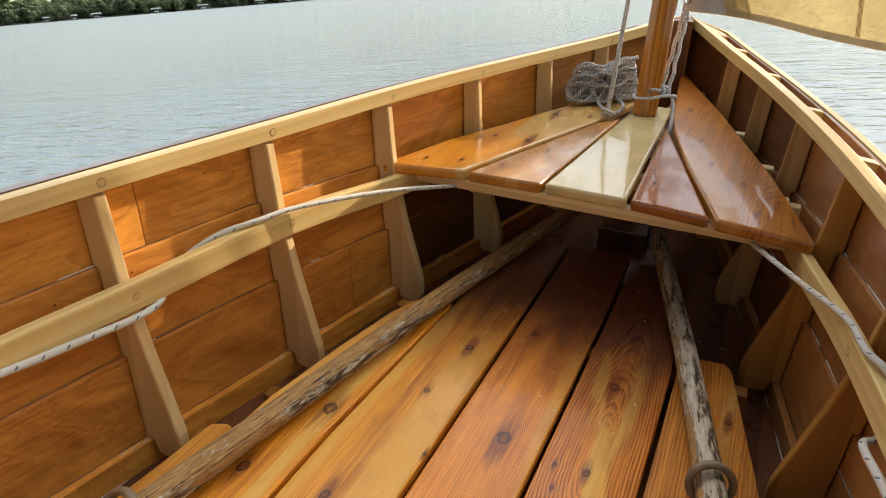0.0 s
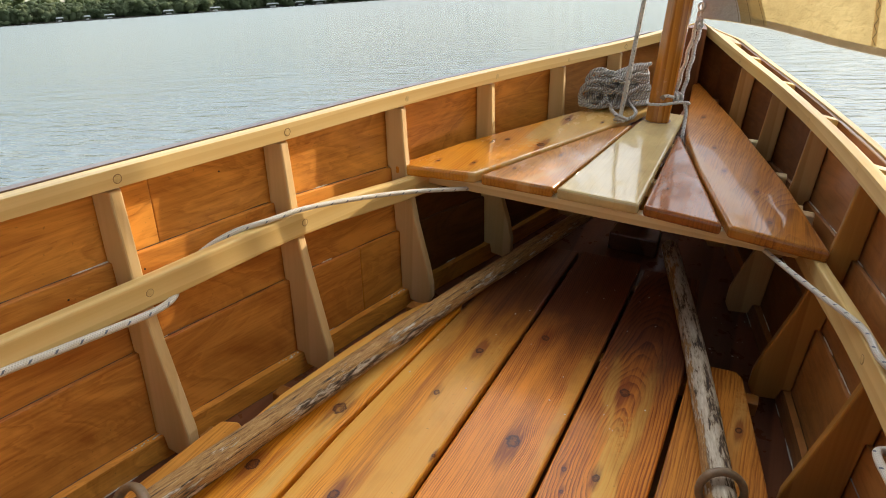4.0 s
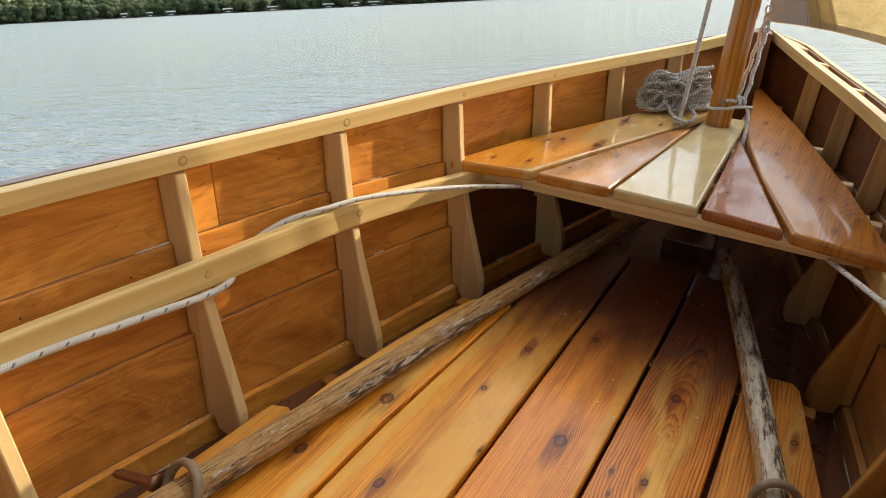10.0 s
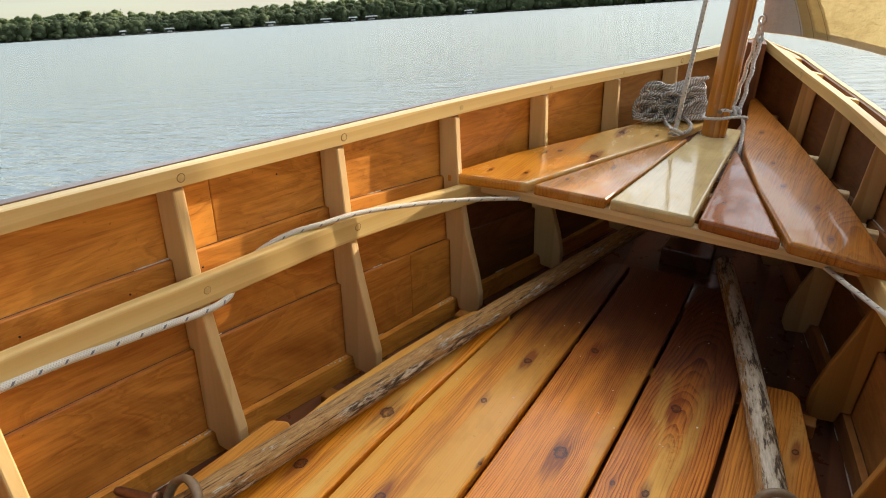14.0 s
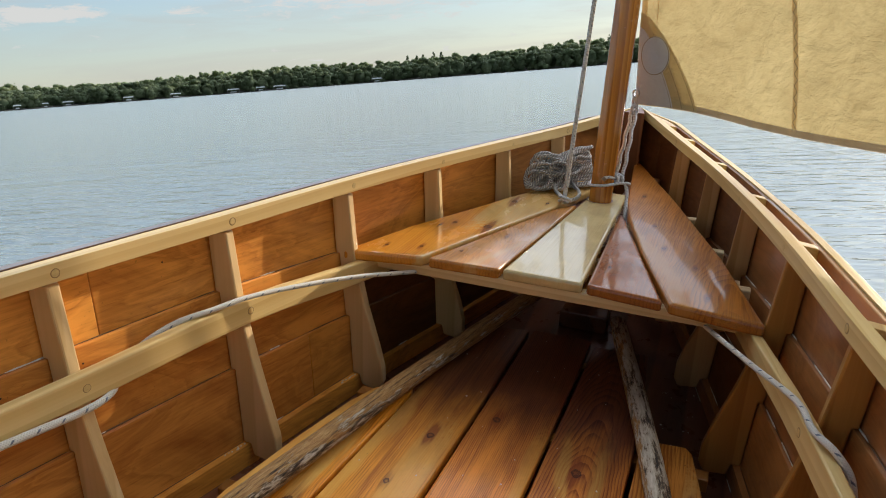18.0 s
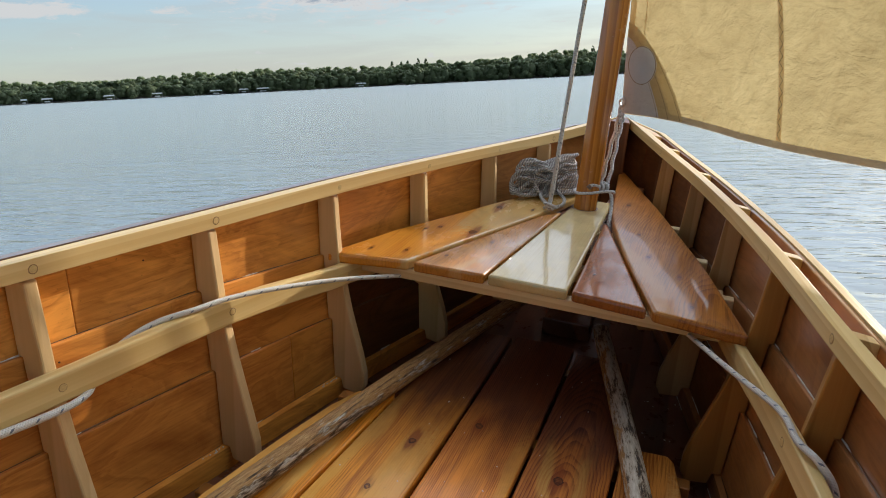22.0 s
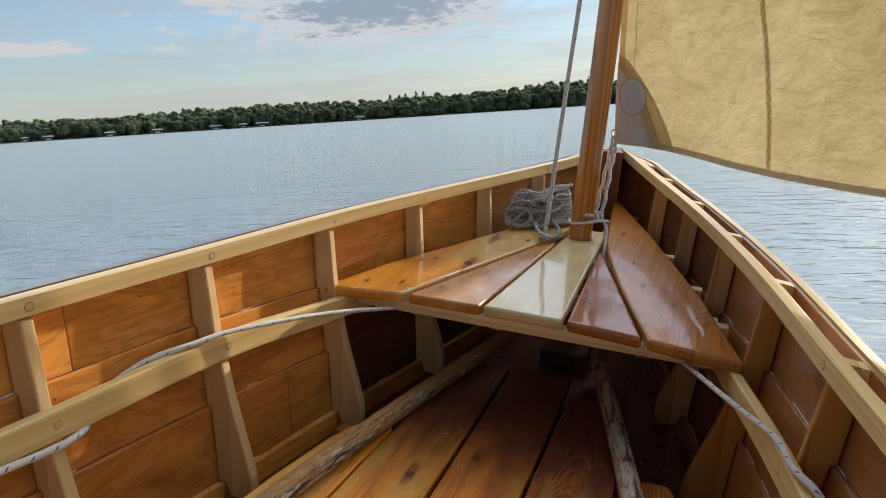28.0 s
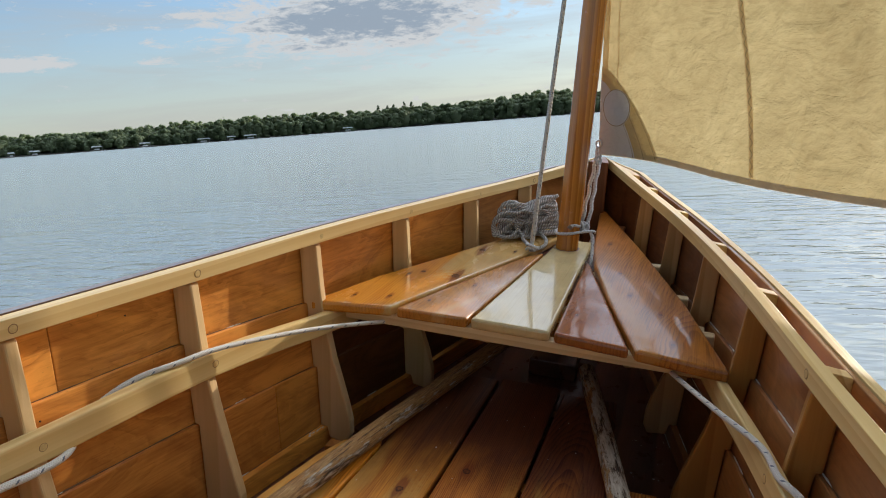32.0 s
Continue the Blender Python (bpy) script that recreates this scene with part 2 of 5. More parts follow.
PLY = wood("varnished_plywood", (0.84, 0.375, 0.066), (0.43, 0.148, 0.022), 1, 30, 0.7, 0.34, 0.4, 0.40, 0.24, stain=0.35, hull=True)
# dimmed copy of the plywood for the shaded side and the bow
PLY_DIM = wood("dimmed_plywood", (0.52, 0.225, 0.062), (0.29, 0.112, 0.029), 1, 30, 0.7, 0.36, 0.6, 0.3, 0.2, gloss=0.2, hull=True)
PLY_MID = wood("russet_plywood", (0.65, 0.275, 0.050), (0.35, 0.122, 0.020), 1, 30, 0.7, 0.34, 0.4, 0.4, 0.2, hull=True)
# darkest copy, which holds the shade under the seat and in the bow
PLY_SHADE = wood("shaded_plywood", (0.20, 0.074, 0.018), (0.11, 0.038, 0.010), 1, 30, 0.7, 0.55, 0.06, 0.5, 0.2, hull=True)
PALE = wood("pale_spruce", (0.80, 0.56, 0.22), (0.60, 0.35, 0.10), 1, 40, 6.0, 0.38, 0.25, 0.12, 0.10)
PALE_X = wood("pale_spruce_beam", (0.80, 0.65, 0.38), (0.66, 0.49, 0.25), 0, 40, 5.0, 0.42, 0.15, 0.10, 0.08)
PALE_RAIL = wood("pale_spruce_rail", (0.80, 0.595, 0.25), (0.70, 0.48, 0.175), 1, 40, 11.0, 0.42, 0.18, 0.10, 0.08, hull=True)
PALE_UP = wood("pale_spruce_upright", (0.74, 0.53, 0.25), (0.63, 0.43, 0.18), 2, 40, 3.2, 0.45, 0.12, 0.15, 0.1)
AMBER_UP = wood("dimmed_amber_wood", (0.44, 0.20, 0.045), (0.32, 0.13, 0.025), 2, 40, 3.2, 0.36, 0.3, 0.2, 0.1)
TAN_UP = wood("dimmed_tan_rib", (0.54, 0.33, 0.13), (0.42, 0.235, 0.08), 2, 40, 3.2, 0.40, 0.2, 0.2, 0.1)
RAIL_DARK = wood("dimmed_outer_rail", (0.13, 0.075, 0.045), (0.08, 0.045, 0.028), 1, 40, 6.0, 0.35, 0.7, 0.3, 0.1, hull=True)
STEM = wood("dark_varnished_stem", (0.20, 0.075, 0.025), (0.12, 0.045, 0.015), 2, 40, 3.2, 0.45, 0.1, 0.2, 0.1)
PLUG = plain("wooden_plug", (0.66, 0.46, 0.18), 0.5, scale=200)
MAST = wood("varnished_fir", (0.58, 0.235, 0.030), (0.34, 0.110, 0.012), 2, 50, 9.0, 0.24, 0.5, 0.15, 0.1)
BOTTOM = wood("stained_bottom", (0.22, 0.084, 0.044), (0.115, 0.045, 0.026), 1, 30, 2.0, 0.3, 0.3, 0.5, 0.1, stain=0.4)


def cedar(name, pale, dark, knots=(), rings=210.0, pith=(0.0, 0.06, 0.10), figure=0.6, sap=None, sap_bands=(), streaks=0.8, rough=0.42, coat=0.20, gloss=0.12, stain_shade=None, bumpy=0.15, specks=0.4, swell=0.0):
    """Sawn cedar. pith: (x, depth, slope) of the tree's heart under the board, which draws the ring lines;
    knots: (x, y, size); sap_bands: (x, slant, half width, y from, y to) of paler sapwood; stain_shade: (edge, amount)
    of stain and painted seat shade; swell: slow waves in a thick, unevenly worn coat of varnish."""
    m, g = material(name)
    co = g.add("ShaderNodeTexCoord", out=3)
    xyz = g.tree.nodes.new("ShaderNodeSeparateXYZ")
    g.put(co, xyz.inputs[0])
    x, y = xyz.outputs[0], xyz.outputs[1]
    rag = g.math("SUBTRACT", g.noise(co, 130.0, 4, 0.6), 0.5)
    streak = g.noise(g.mapped(co, (1.0, 0.050, 1.0)), 62.0, 6, 0.66, 0.5)
    bend, core, halo = None, None, None
    for kx, ky, ks in knots:
        ks = ks * 0.62
        dx, dy = g.math("DIVIDE", g.math("SUBTRACT", x, kx), ks), g.math("DIVIDE", g.math("SUBTRACT", y, ky), ks)
        d2, e2 = g.math("MULTIPLY", dx, dx), g.math("MULTIPLY", dy, dy)
        push = g.math("MULTIPLY", g.math("MULTIPLY", g.math("TANH", g.math("MULTIPLY", dx, 1.0)), -0.80 * ks), g.math("EXPONENT", g.math("MULTIPLY", g.math("ADD", g.math("MULTIPLY", d2, 0.22), g.math("MULTIPLY", e2, 0.14)), -1.0)))
        kk = g.math("EXPONENT", g.math("MULTIPLY", g.math("ADD", g.math("ADD", g.math("MULTIPLY", d2, 2.2), g.math("MULTIPLY", e2, 1.1)), g.math("MULTIPLY", rag, 2.6)), -1.0))
        hh = g.math("EXPONENT", g.math("MULTIPLY", g.math("ADD", g.math("ADD", g.math("MULTIPLY", d2, 1.0), g.math("MULTIPLY", e2, 0.07)), g.math("MULTIPLY", g.math("SUBTRACT", streak, 0.5), 6.0)), -1.0))
        bend = push if bend is None else g.math("ADD", bend, push)
        core = kk if core is None else g.math("MAXIMUM", core, kk)
        halo = hh if halo is None else g.math("MAXIMUM", halo, hh)
    wander = g.math("MULTIPLY", g.math("SUBTRACT", g.noise(g.mapped(co, (1.6, 0.8, 1.0)), 4.0, 3, 0.5), 0.5), 0.020)
    xx = g.math("ADD", g.math("SUBTRACT", x, pith[0]), wander)
    if bend is not None:
        xx = g.math("ADD", xx, bend)
    deep = g.math("ADD", g.math("ADD", pith[1], g.math("MULTIPLY", y, pith[2])), g.math("MULTIPLY", g.math("SUBTRACT", g.noise(g.mapped(co, (0.5, 1.0, 1.0)), 5.0, 2), 0.5), 0.03))
    r = g.math("SQRT", g.math("ADD", g.math("MULTIPLY", xx, xx), g.math("MULTIPLY", deep, deep)))
    pace = g.math("ADD", g.math("MULTIPLY", r, rings), g.math("MULTIPLY", g.noise(g.mapped(co, (1.0, 0.12, 1.0)), 60.0, 2), 0.9))
    ring = g.ramp(g.math("FRACT", pace), (0.0, 0.0), (0.50, 0.30), (0.86, 1.0), (0.95, 0.9), (1.0, 0.0))
    fade = g.ramp(g.noise(g.mapped(co, (1.0, 0.4, 1.0)), 13.0, 4, 0.6), (0.34, 0.25), (0.62, 1.0))
    fib = g.noise(g.mapped(co, (1.0, 0.014, 1.0)), 420.0, 5, 0.65)
    cloud = g.noise(g.mapped(co, (1.0, 0.45, 1.0)), 8.0, 5, 0.62, 0.3)
    tone = g.math("ADD", g.math("MULTIPLY", g.math("MULTIPLY", ring, fade), figure), g.math("ADD", g.math("MULTIPLY", g.math("SUBTRACT", g.ramp(fib, (0.36, 0.0), (0.62, 1.0)), 0.42), 0.36), g.math("MULTIPLY", g.math("SUBTRACT", streak, 0.42), streaks)))
    col = g.mix(g.ramp(tone, (0.10, 0.0), (0.62, 1.0)), pale, dark)
    for bx, slant, half, ya, yb in sap_bands:
        off = g.math("ABSOLUTE", g.math("SUBTRACT", g.math("ADD", g.math("ADD", x, g.math("MULTIPLY", wander, 3.9)), g.math("MULTIPLY", y, -slant)), bx))
        inside = g.ramp(g.math("ADD", g.math("SUBTRACT", half, off), g.math("ADD", 0.5, g.math("MULTIPLY", g.math("SUBTRACT", streak, 0.5), 0.06))), (0.494, 0.0), (0.504, 1.0))
        ends = g.math("MULTIPLY", g.ramp(g.math("ADD", g.math("SUBTRACT", y, ya), g.math("ADD", 0.5, g.math("MULTIPLY", rag, 0.3))), (0.46, 0.0), (0.54, 1.0)), g.ramp(g.math("ADD", g.math("SUBTRACT", yb, y), g.math("ADD", 0.5, g.math("MULTIPLY", rag, 0.3))), (0.46, 0.0), (0.54, 1.0)))
        col = g.mix(g.math("MULTIPLY", g.math("MULTIPLY", inside, ends), 0.86), col, g.mix(g.ramp(tone, (0.1, 0.0), (1.0, 0.75)), sap, pale))
    col = g.mix(g.math("MULTIPLY", g.ramp(cloud, (0.48, 0.0), (0.72, 1.0)), 0.45), col, tuple(c * 0.50 for c in dark))
    if stain_shade is not None:
        # ragged purple-brown stain towards the bow, with the seat's shade painted into it
        edge, amount = stain_shade
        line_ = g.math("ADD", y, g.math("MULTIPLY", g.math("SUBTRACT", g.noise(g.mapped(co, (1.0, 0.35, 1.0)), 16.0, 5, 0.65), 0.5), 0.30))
        shade_mix = g.math("MULTIPLY", g.ramp(g.math("ADD", g.math("SUBTRACT", line_, edge), 0.5), (0.32, 0.0), (0.62, 1.0)), amount)
        col = g.mix(shade_mix, col, g.mix(g.ramp(tone, (0.1, 0.0), (0.8, 1.0)), (0.125, 0.036, 0.020), (0.040, 0.013, 0.011)))
    if core is not None:
        col = g.mix(g.ramp(halo, (0.14, 0.0), (0.8, 0.75)), col, (0.185, 0.038, 0.010))
        col = g.mix(g.ramp(core, (0.26, 0.0), (0.38, 0.90), (0.50, 0.98), (0.60, 0.45), (0.72, 0.90), (0.90, 0.35)), col, (0.050, 0.014, 0.009))
    spots = g.ramp(g.noise(co, 140.0, 2, 0.5), (0.71, 0.0), (0.77, 1.0))
    col = g.mix(g.math("MULTIPLY", spots, specks), col, (0.06, 0.03, 0.015))
    worn = g.noise(g.mapped(co, (1.0, 0.4, 1.0)), 18.0, 5, 0.65)
    rr = g.math("ADD", rough, g.math("MULTIPLY", g.math("SUBTRACT", worn, 0.5), 0.3))
    h = g.math("ADD", g.math("MULTIPLY", ring, 0.30), g.math("ADD", fib, g.math("MULTIPLY", g.noise(co, 14.0, 2), 1.2)))
    face = g.math("ADD", g.noise(g.mapped(co, (1.0, 0.28, 1.0)), 24.0, 4, 0.55), g.math("MULTIPLY", fib, 0.02))
    spec = 0.18
    if swell:
        face = g.math("ADD", face, g.math("MULTIPLY", g.noise(g.mapped(co, (1.0, 0.5, 1.0)), 6.0, 2, 0.5, 0.4), swell))
        coat = g.math("MULTIPLY", g.ramp(g.noise(g.mapped(co, (1.0, 0.55, 1.0)), 12.0, 5, 0.6, 0.6), (0.40, 0.30), (0.52, 1.0)), coat)
        spec = 0.15
    skin = g.add("ShaderNodeBump", Height=face, Strength=bumpy, Distance=0.003)
    return finish(m, g, Base_Color=col, Roughness=rr, Specular_IOR_Level=spec, Coat_Weight=coat, Coat_Roughness=g.math("ADD", gloss, g.math("MULTIPLY", g.ramp(worn, (0.45, 0.0), (0.7, 1.0)), 0.10)), Coat_Normal=skin, bump=(h, 0.22, 0.0012))


FLOOR = [
    cedar("cedar_amber", (0.89, 0.360, 0.030), (0.47, 0.128, 0.010), ((-0.261, -0.445, 0.022), (-0.302, -0.604, 0.018), (-0.219, -0.444, 0.006), (-0.28, -1.1, 0.014)), 190.0, (-0.50, 0.05, 0.1), 0.35, (0.82, 0.50, 0.130), ((-0.262, 0.0, 0.012, -2.0, 0.1), (-0.282, 0.167, 0.017, -2.0, 0.1)), 1.7),
    cedar("cedar_honey", (0.88, 0.370, 0.034), (0.49, 0.148, 0.012), ((-0.129, -0.199, 0.014), (-0.145, -0.340, 0.011), (-0.171, -0.601, 0.016), (-0.086, -0.473, 0.006), (-0.19, -0.95, 0.014)), 230.0, (-0.42, 0.05, 0.1), 0.34, (0.84, 0.44, 0.078), ((-0.118, 0.0, 0.028, -2.0, -0.16), (-0.215, 0.0, 0.012, -2.0, -0.05)), 1.7, stain_shade=(-0.15, 0.90)),
    cedar("cedar_rose", (0.90, 0.330, 0.036), (0.42, 0.100, 0.010), ((0.005, -0.391, 0.023), (-0.039, -0.103, 0.015), (0.02, -0.9, 0.014)), 300.0, (-0.24, 0.06, 0.16), 0.62, (0.80, 0.38, 0.060), ((0.062, 0.0, 0.014, -2.0, -0.10),), 0.5, stain_shade=(-0.13, 0.92)),
    cedar("cedar_flame", (0.82, 0.290, 0.034), (0.32, 0.075, 0.009), ((0.127, -0.197, 0.018), (0.134, -0.409, 0.012), (0.089, -0.412, 0.008), (0.098, -0.455, 0.006), (0.12, -0.75, 0.013)), 200.0, (0.135, 0.05, 0.14), 0.62, (0.82, 0.47, 0.095), ((0.086, -0.122, 0.007, -2.0, -0.05), (0.169, 0.03, 0.008, -2.0, -0.08), (0.150, 0.0, 0.010, -2.0, -0.30)), 0.7, stain_shade=(-0.16, 0.92)),
    cedar("cedar_brown", (0.68, 0.270, 0.042), (0.32, 0.096, 0.015), ((0.304, -0.207, 0.012), (0.298, -0.315, 0.010), (0.25, -0.7, 0.012)), 180.0, (0.10, 0.05, 0.1), 0.5, (0.70, 0.38, 0.10), ((0.300, 0.0, 0.010, -2.0, -0.12),), 1.4, specks=0.8),
]
BATTEN = cedar("batten_honey", (0.78, 0.36, 0.065), (0.50, 0.19, 0.028), (), 190.0, (-0.6, 0.05, 0.1), 0.35, None, (), 1.0)
DECK = [
    cedar("deck_amber", (0.70, 0.300, 0.030), (0.50, 0.170, 0.015), ((-0.266, 0.063, 0.008), (-0.332, 0.039, 0.007), (-0.187, 0.242, 0.019), (-0.262, 0.240, 0.010), (-0.285, 0.210, 0.007), (-0.191, 0.462, 0.018), (-0.114, 0.484, 0.009)), 170.0, (-0.55, 0.05, 0.1), 0.30, (0.62, 0.43, 0.16), ((-0.10, 0.0, 0.13, 0.25, 1.0), (-0.243, 0.335, 0.012, -0.2, 0.3)), 1.1, 0.25, 0.8, 0.06, None, 0.12, 0.1, 14.0),
    cedar("deck_russet", (0.58, 0.250, 0.040), (0.35, 0.122, 0.018), ((-0.13, 0.20, 0.008), (-0.185, 0.075, 0.008)), 200.0, (-0.17, 0.04, 0.12), 0.45, (0.60, 0.34, 0.11), ((-0.150, 0.28, 0.010, -0.1, 0.4),), 0.9, 0.25, 0.8, 0.06, None, 0.15, 0.1, 14.0),
    cedar("deck_pale", (0.70, 0.555, 0.27), (0.61, 0.45, 0.19), (), 120.0, (0.30, 0.05, 0.05), 0.22, None, (), 0.5, 0.2, 0.9, 0.04, None, 0.06, 0.05, 12.0),
    cedar("deck_red", (0.38, 0.122, 0.024), (0.21, 0.062, 0.012), ((0.10, 0.12, 0.006),), 210.0, (0.12, 0.05, 0.12), 0.45, None, (), 0.7, 0.30, 0.75, 0.04, None, 0.14, 0.1, 13.0),
    cedar("deck_brown", (0.50, 0.190, 0.026), (0.24, 0.078, 0.011), ((0.149, 0.420, 0.009), (0.281, 0.044, 0.009), (0.252, 0.186, 0.008), (0.095, 0.662, 0.010), (0.184, 0.275, 0.009)), 180.0, (0.32, 0.05, 0.1), 0.40, (0.52, 0.24, 0.055), ((0.240, -0.36, 0.016, -0.1, 0.5),), 1.0, 0.34, 0.60, 0.05, None, 0.14, 0.1, 13.0),
]


def weathered(name, bark_share, pale=0.0, patch=1.0):
    """Flaking grey bark and old varnish over brown wood, drawn out along the shaft (UV: u along, v around)."""
    m, g = material(name)
    uv = g.add("ShaderNodeTexCoord", out=2)
    xyz = g.tree.nodes.new("ShaderNodeSeparateXYZ")
    g.put(uv, xyz.inputs[0])
    turn = g.math("MULTIPLY", xyz.outputs[1], 6.2832)
    # seamless round the shaft
    rnd = g.add("ShaderNodeCombineXYZ", X=g.math("MULTIPLY", xyz.outputs[0], 1.0), Y=g.math("MULTIPLY", g.math("SINE", turn), 0.02), Z=g.math("MULTIPLY", g.math("COSINE", turn), 0.02))
    a = g.noise(g.mapped(rnd, (26.0 * patch, 130.0 * patch, 130.0 * patch)), 1.0, 9, 0.72, 0.15)
    b = g.noise(g.mapped(rnd, (45.0, 460.0, 460.0)), 1.0, 6, 0.75, 0.2)
    c = g.noise(g.mapped(rnd, (6.0, 40.0, 40.0)), 1.0, 5, 0.65)
    flake = g.ramp(g.math("ADD", g.math("MULTIPLY", a, 0.76), g.math("MULTIPLY", b, 0.24)), (0.455 - pale, (0.030, 0.021, 0.015)), (0.475 - pale, (0.14, 0.090, 0.048)), (0.505 - pale, (0.20, 0.14, 0.085)), (0.515 - pale, (0.50, 0.42, 0.30)), (0.60, (0.76, 0.69, 0.57)))
    crack = g.noise(g.mapped(rnd, (7.0, 300.0, 300.0)), 1.0, 5, 0.7, 0.6)
    bare = g.ramp(b, (0.32, (0.17, 0.075, 0.022)), (0.48, (0.44, 0.235, 0.072)), (0.66, (0.64, 0.42, 0.17)))
    bare = g.mix(g.ramp(crack, (0.38, 1.0), (0.43, 0.0)), bare, (0.030, 0.018, 0.010))
    top = g.math("ADD", g.math("MULTIPLY", g.math("SINE", g.math("ADD", turn, 0.75)), 0.14), c)
    cover = g.ramp(g.math("ADD", top, g.math("MULTIPLY", g.math("SUBTRACT", a, 0.5), 0.5)), (0.70 - bark_share, 0.0), (0.74 - bark_share, 1.0))
    col = g.mix(cover, bare, flake)
    h = g.math("ADD", g.math("MULTIPLY", a, 1.0), g.math("ADD", g.math("MULTIPLY", b, 0.5), g.math("MULTIPLY", cover, 0.35)))
    return finish(m, g, Base_Color=col, Roughness=0.6, bump=(h, 0.8, 0.004))


OARWOOD = weathered("weathered_oar", 0.06)
OARBARK = weathered("bark_covered_oar", 0.34, 0.035, 0.60)


def rope_mat(name, base, dark, fleck=None, turns=1.0, pitch=60.0):
    """Laid or braided line; UV u runs along in metres, v once around."""
    m, g = material(name)
    uv = g.add("ShaderNodeTexCoord", out=2)
    xyz = g.tree.nodes.new("ShaderNodeSeparateXYZ")
    g.put(uv, xyz.inputs[0])
    ph = g.math("ADD", g.math("MULTIPLY", xyz.outputs[0], pitch), g.math("MULTIPLY", xyz.outputs[1], turns))
    st = g.math("SINE", g.math("MULTIPLY", ph, 6.2832))
    st2 = g.math("SINE", g.math("MULTIPLY", g.math("SUBTRACT", g.math("MULTIPLY", xyz.outputs[0], pitch), g.math("MULTIPLY", xyz.outputs[1], turns)), 6.2832))
    h = g.math("MAXIMUM", st, st2) if fleck else st
    col = g.mix(g.ramp(g.math("ADD", g.math("MULTIPLY", h, 0.5), 0.5), (0.0, 0.0), (0.7, 1.0)), dark, base)
    if fleck:
        band = g.math("FRACT", g.math("ADD", g.math("MULTIPLY", xyz.outputs[0], 32.0), g.math("MULTIPLY", xyz.outputs[1], 1.0)))
        half = g.ramp(g.math("FRACT", g.math("MULTIPLY", xyz.outputs[1], 3.0)), (0.0, 1.0), (0.40, 1.0), (0.46, 0.0))
        col = g.mix(g.math("MULTIPLY", half, g.ramp(band, (0.0, 1.0), (0.10, 1.0), (0.12, 0.0))), col, fleck)
    col = g.mix(0.18, col, g.mix(g.noise(uv, 300.0, 3), dark, base))
    return finish(m, g, Base_Color=col, Roughness=0.85, bump=(h, 0.45 if fleck else 1.0, 0.0012 if fleck else 0.0022))


LINE = rope_mat("white_braided_line", (0.74, 0.71, 0.63), (0.58, 0.54, 0.46), (0.06, 0.09, 0.16), 6.0, 300.0)
COIL = rope_mat("grey_laid_rope", (0.68, 0.65, 0.60), (0.31, 0.285, 0.26), None, 3.0, 130.0)
HALYARD = rope_mat("grey_halyard", (0.68, 0.67, 0.655), (0.46, 0.455, 0.45), (0.16, 0.17, 0.20), 2.0, 120.0)
STEEL = plain("dull_steel", (0.55, 0.55, 0.55), 0.3, 1.0, scale=120)
RUBBER = plain("worn_bronze_ring", (0.24, 0.165, 0.095), 0.48, scale=90, amount=0.4)
SEAM = plain("dark_glue_line", (0.30, 0.165, 0.055), 0.5, scale=200)
COPPER = plain("tarnished_bronze", (0.22, 0.10, 0.05), 0.4, 0.7, scale=90, amount=0.4)
FLECK = plain("dried_flecks", (0.75, 0.72, 0.66), 0.7)

# ---- mesh helpers ----
def mesh_of(name, verts, faces, mat, smooth=False):
    me = bpy.data.meshes.new(name)
    me.from_pydata([tuple(v) for v in verts], [], faces)
    me.update()
    if mat:
        me.materials.append(mat)
    if smooth:
        me.polygons.foreach_set("use_smooth", [True] * len(me.polygons))
    return me


def thing(name, label, category, group="", kind="", at=None):
    e = new(name)
    e.empty_display_size = 0.1
    e.matrix_basis = at if at is not None else B
    return tagged(e, label, category, group, kind)


def part(name, me, parent, label="", at=None):
    if isinstance(me, bmesh.types.BMesh):
        raise TypeError
    ob = new(name, me)
    ob.parent = parent
    if at is not None:
        ob.matrix_basis = at
    if label:
        ob["label"] = label
    return ob


def sweep(sections, closed_ends=True):
    """Verts and faces that join equal rings of points."""
    n = len(sections[0])
    verts = [p for s in sections for p in s]
    faces = []
    for i in range(len(sections) - 1):
        for j in range(n):
            a, b = i * n + j, i * n + (j + 1) % n
            faces.append((a, b, b + n, a + n))
    if closed_ends:
        faces.append(tuple(range(n - 1, -1, -1)))
        faces.append(tuple((len(sections) - 1) * n + j for j in range(n)))
    return verts, faces


def fix(me, bevel=0.0, segs=2):
    """Outward normals and an optional worn edge."""
    bm = bmesh.new()
    bm.from_mesh(me)
    bmesh.ops.recalc_face_normals(bm, faces=bm.faces)
    if bevel:
        edges = [e for e in bm.edges if len(e.link_faces) == 2 and e.calc_face_angle(0) > 0.6]
        bmesh.ops.bevel(bm, geom=edges, offset=bevel, segments=segs, affect="EDGES", profile=0.5, clamp_overlap=True)
    bm.to_mesh(me)
    bm.free()
    return me


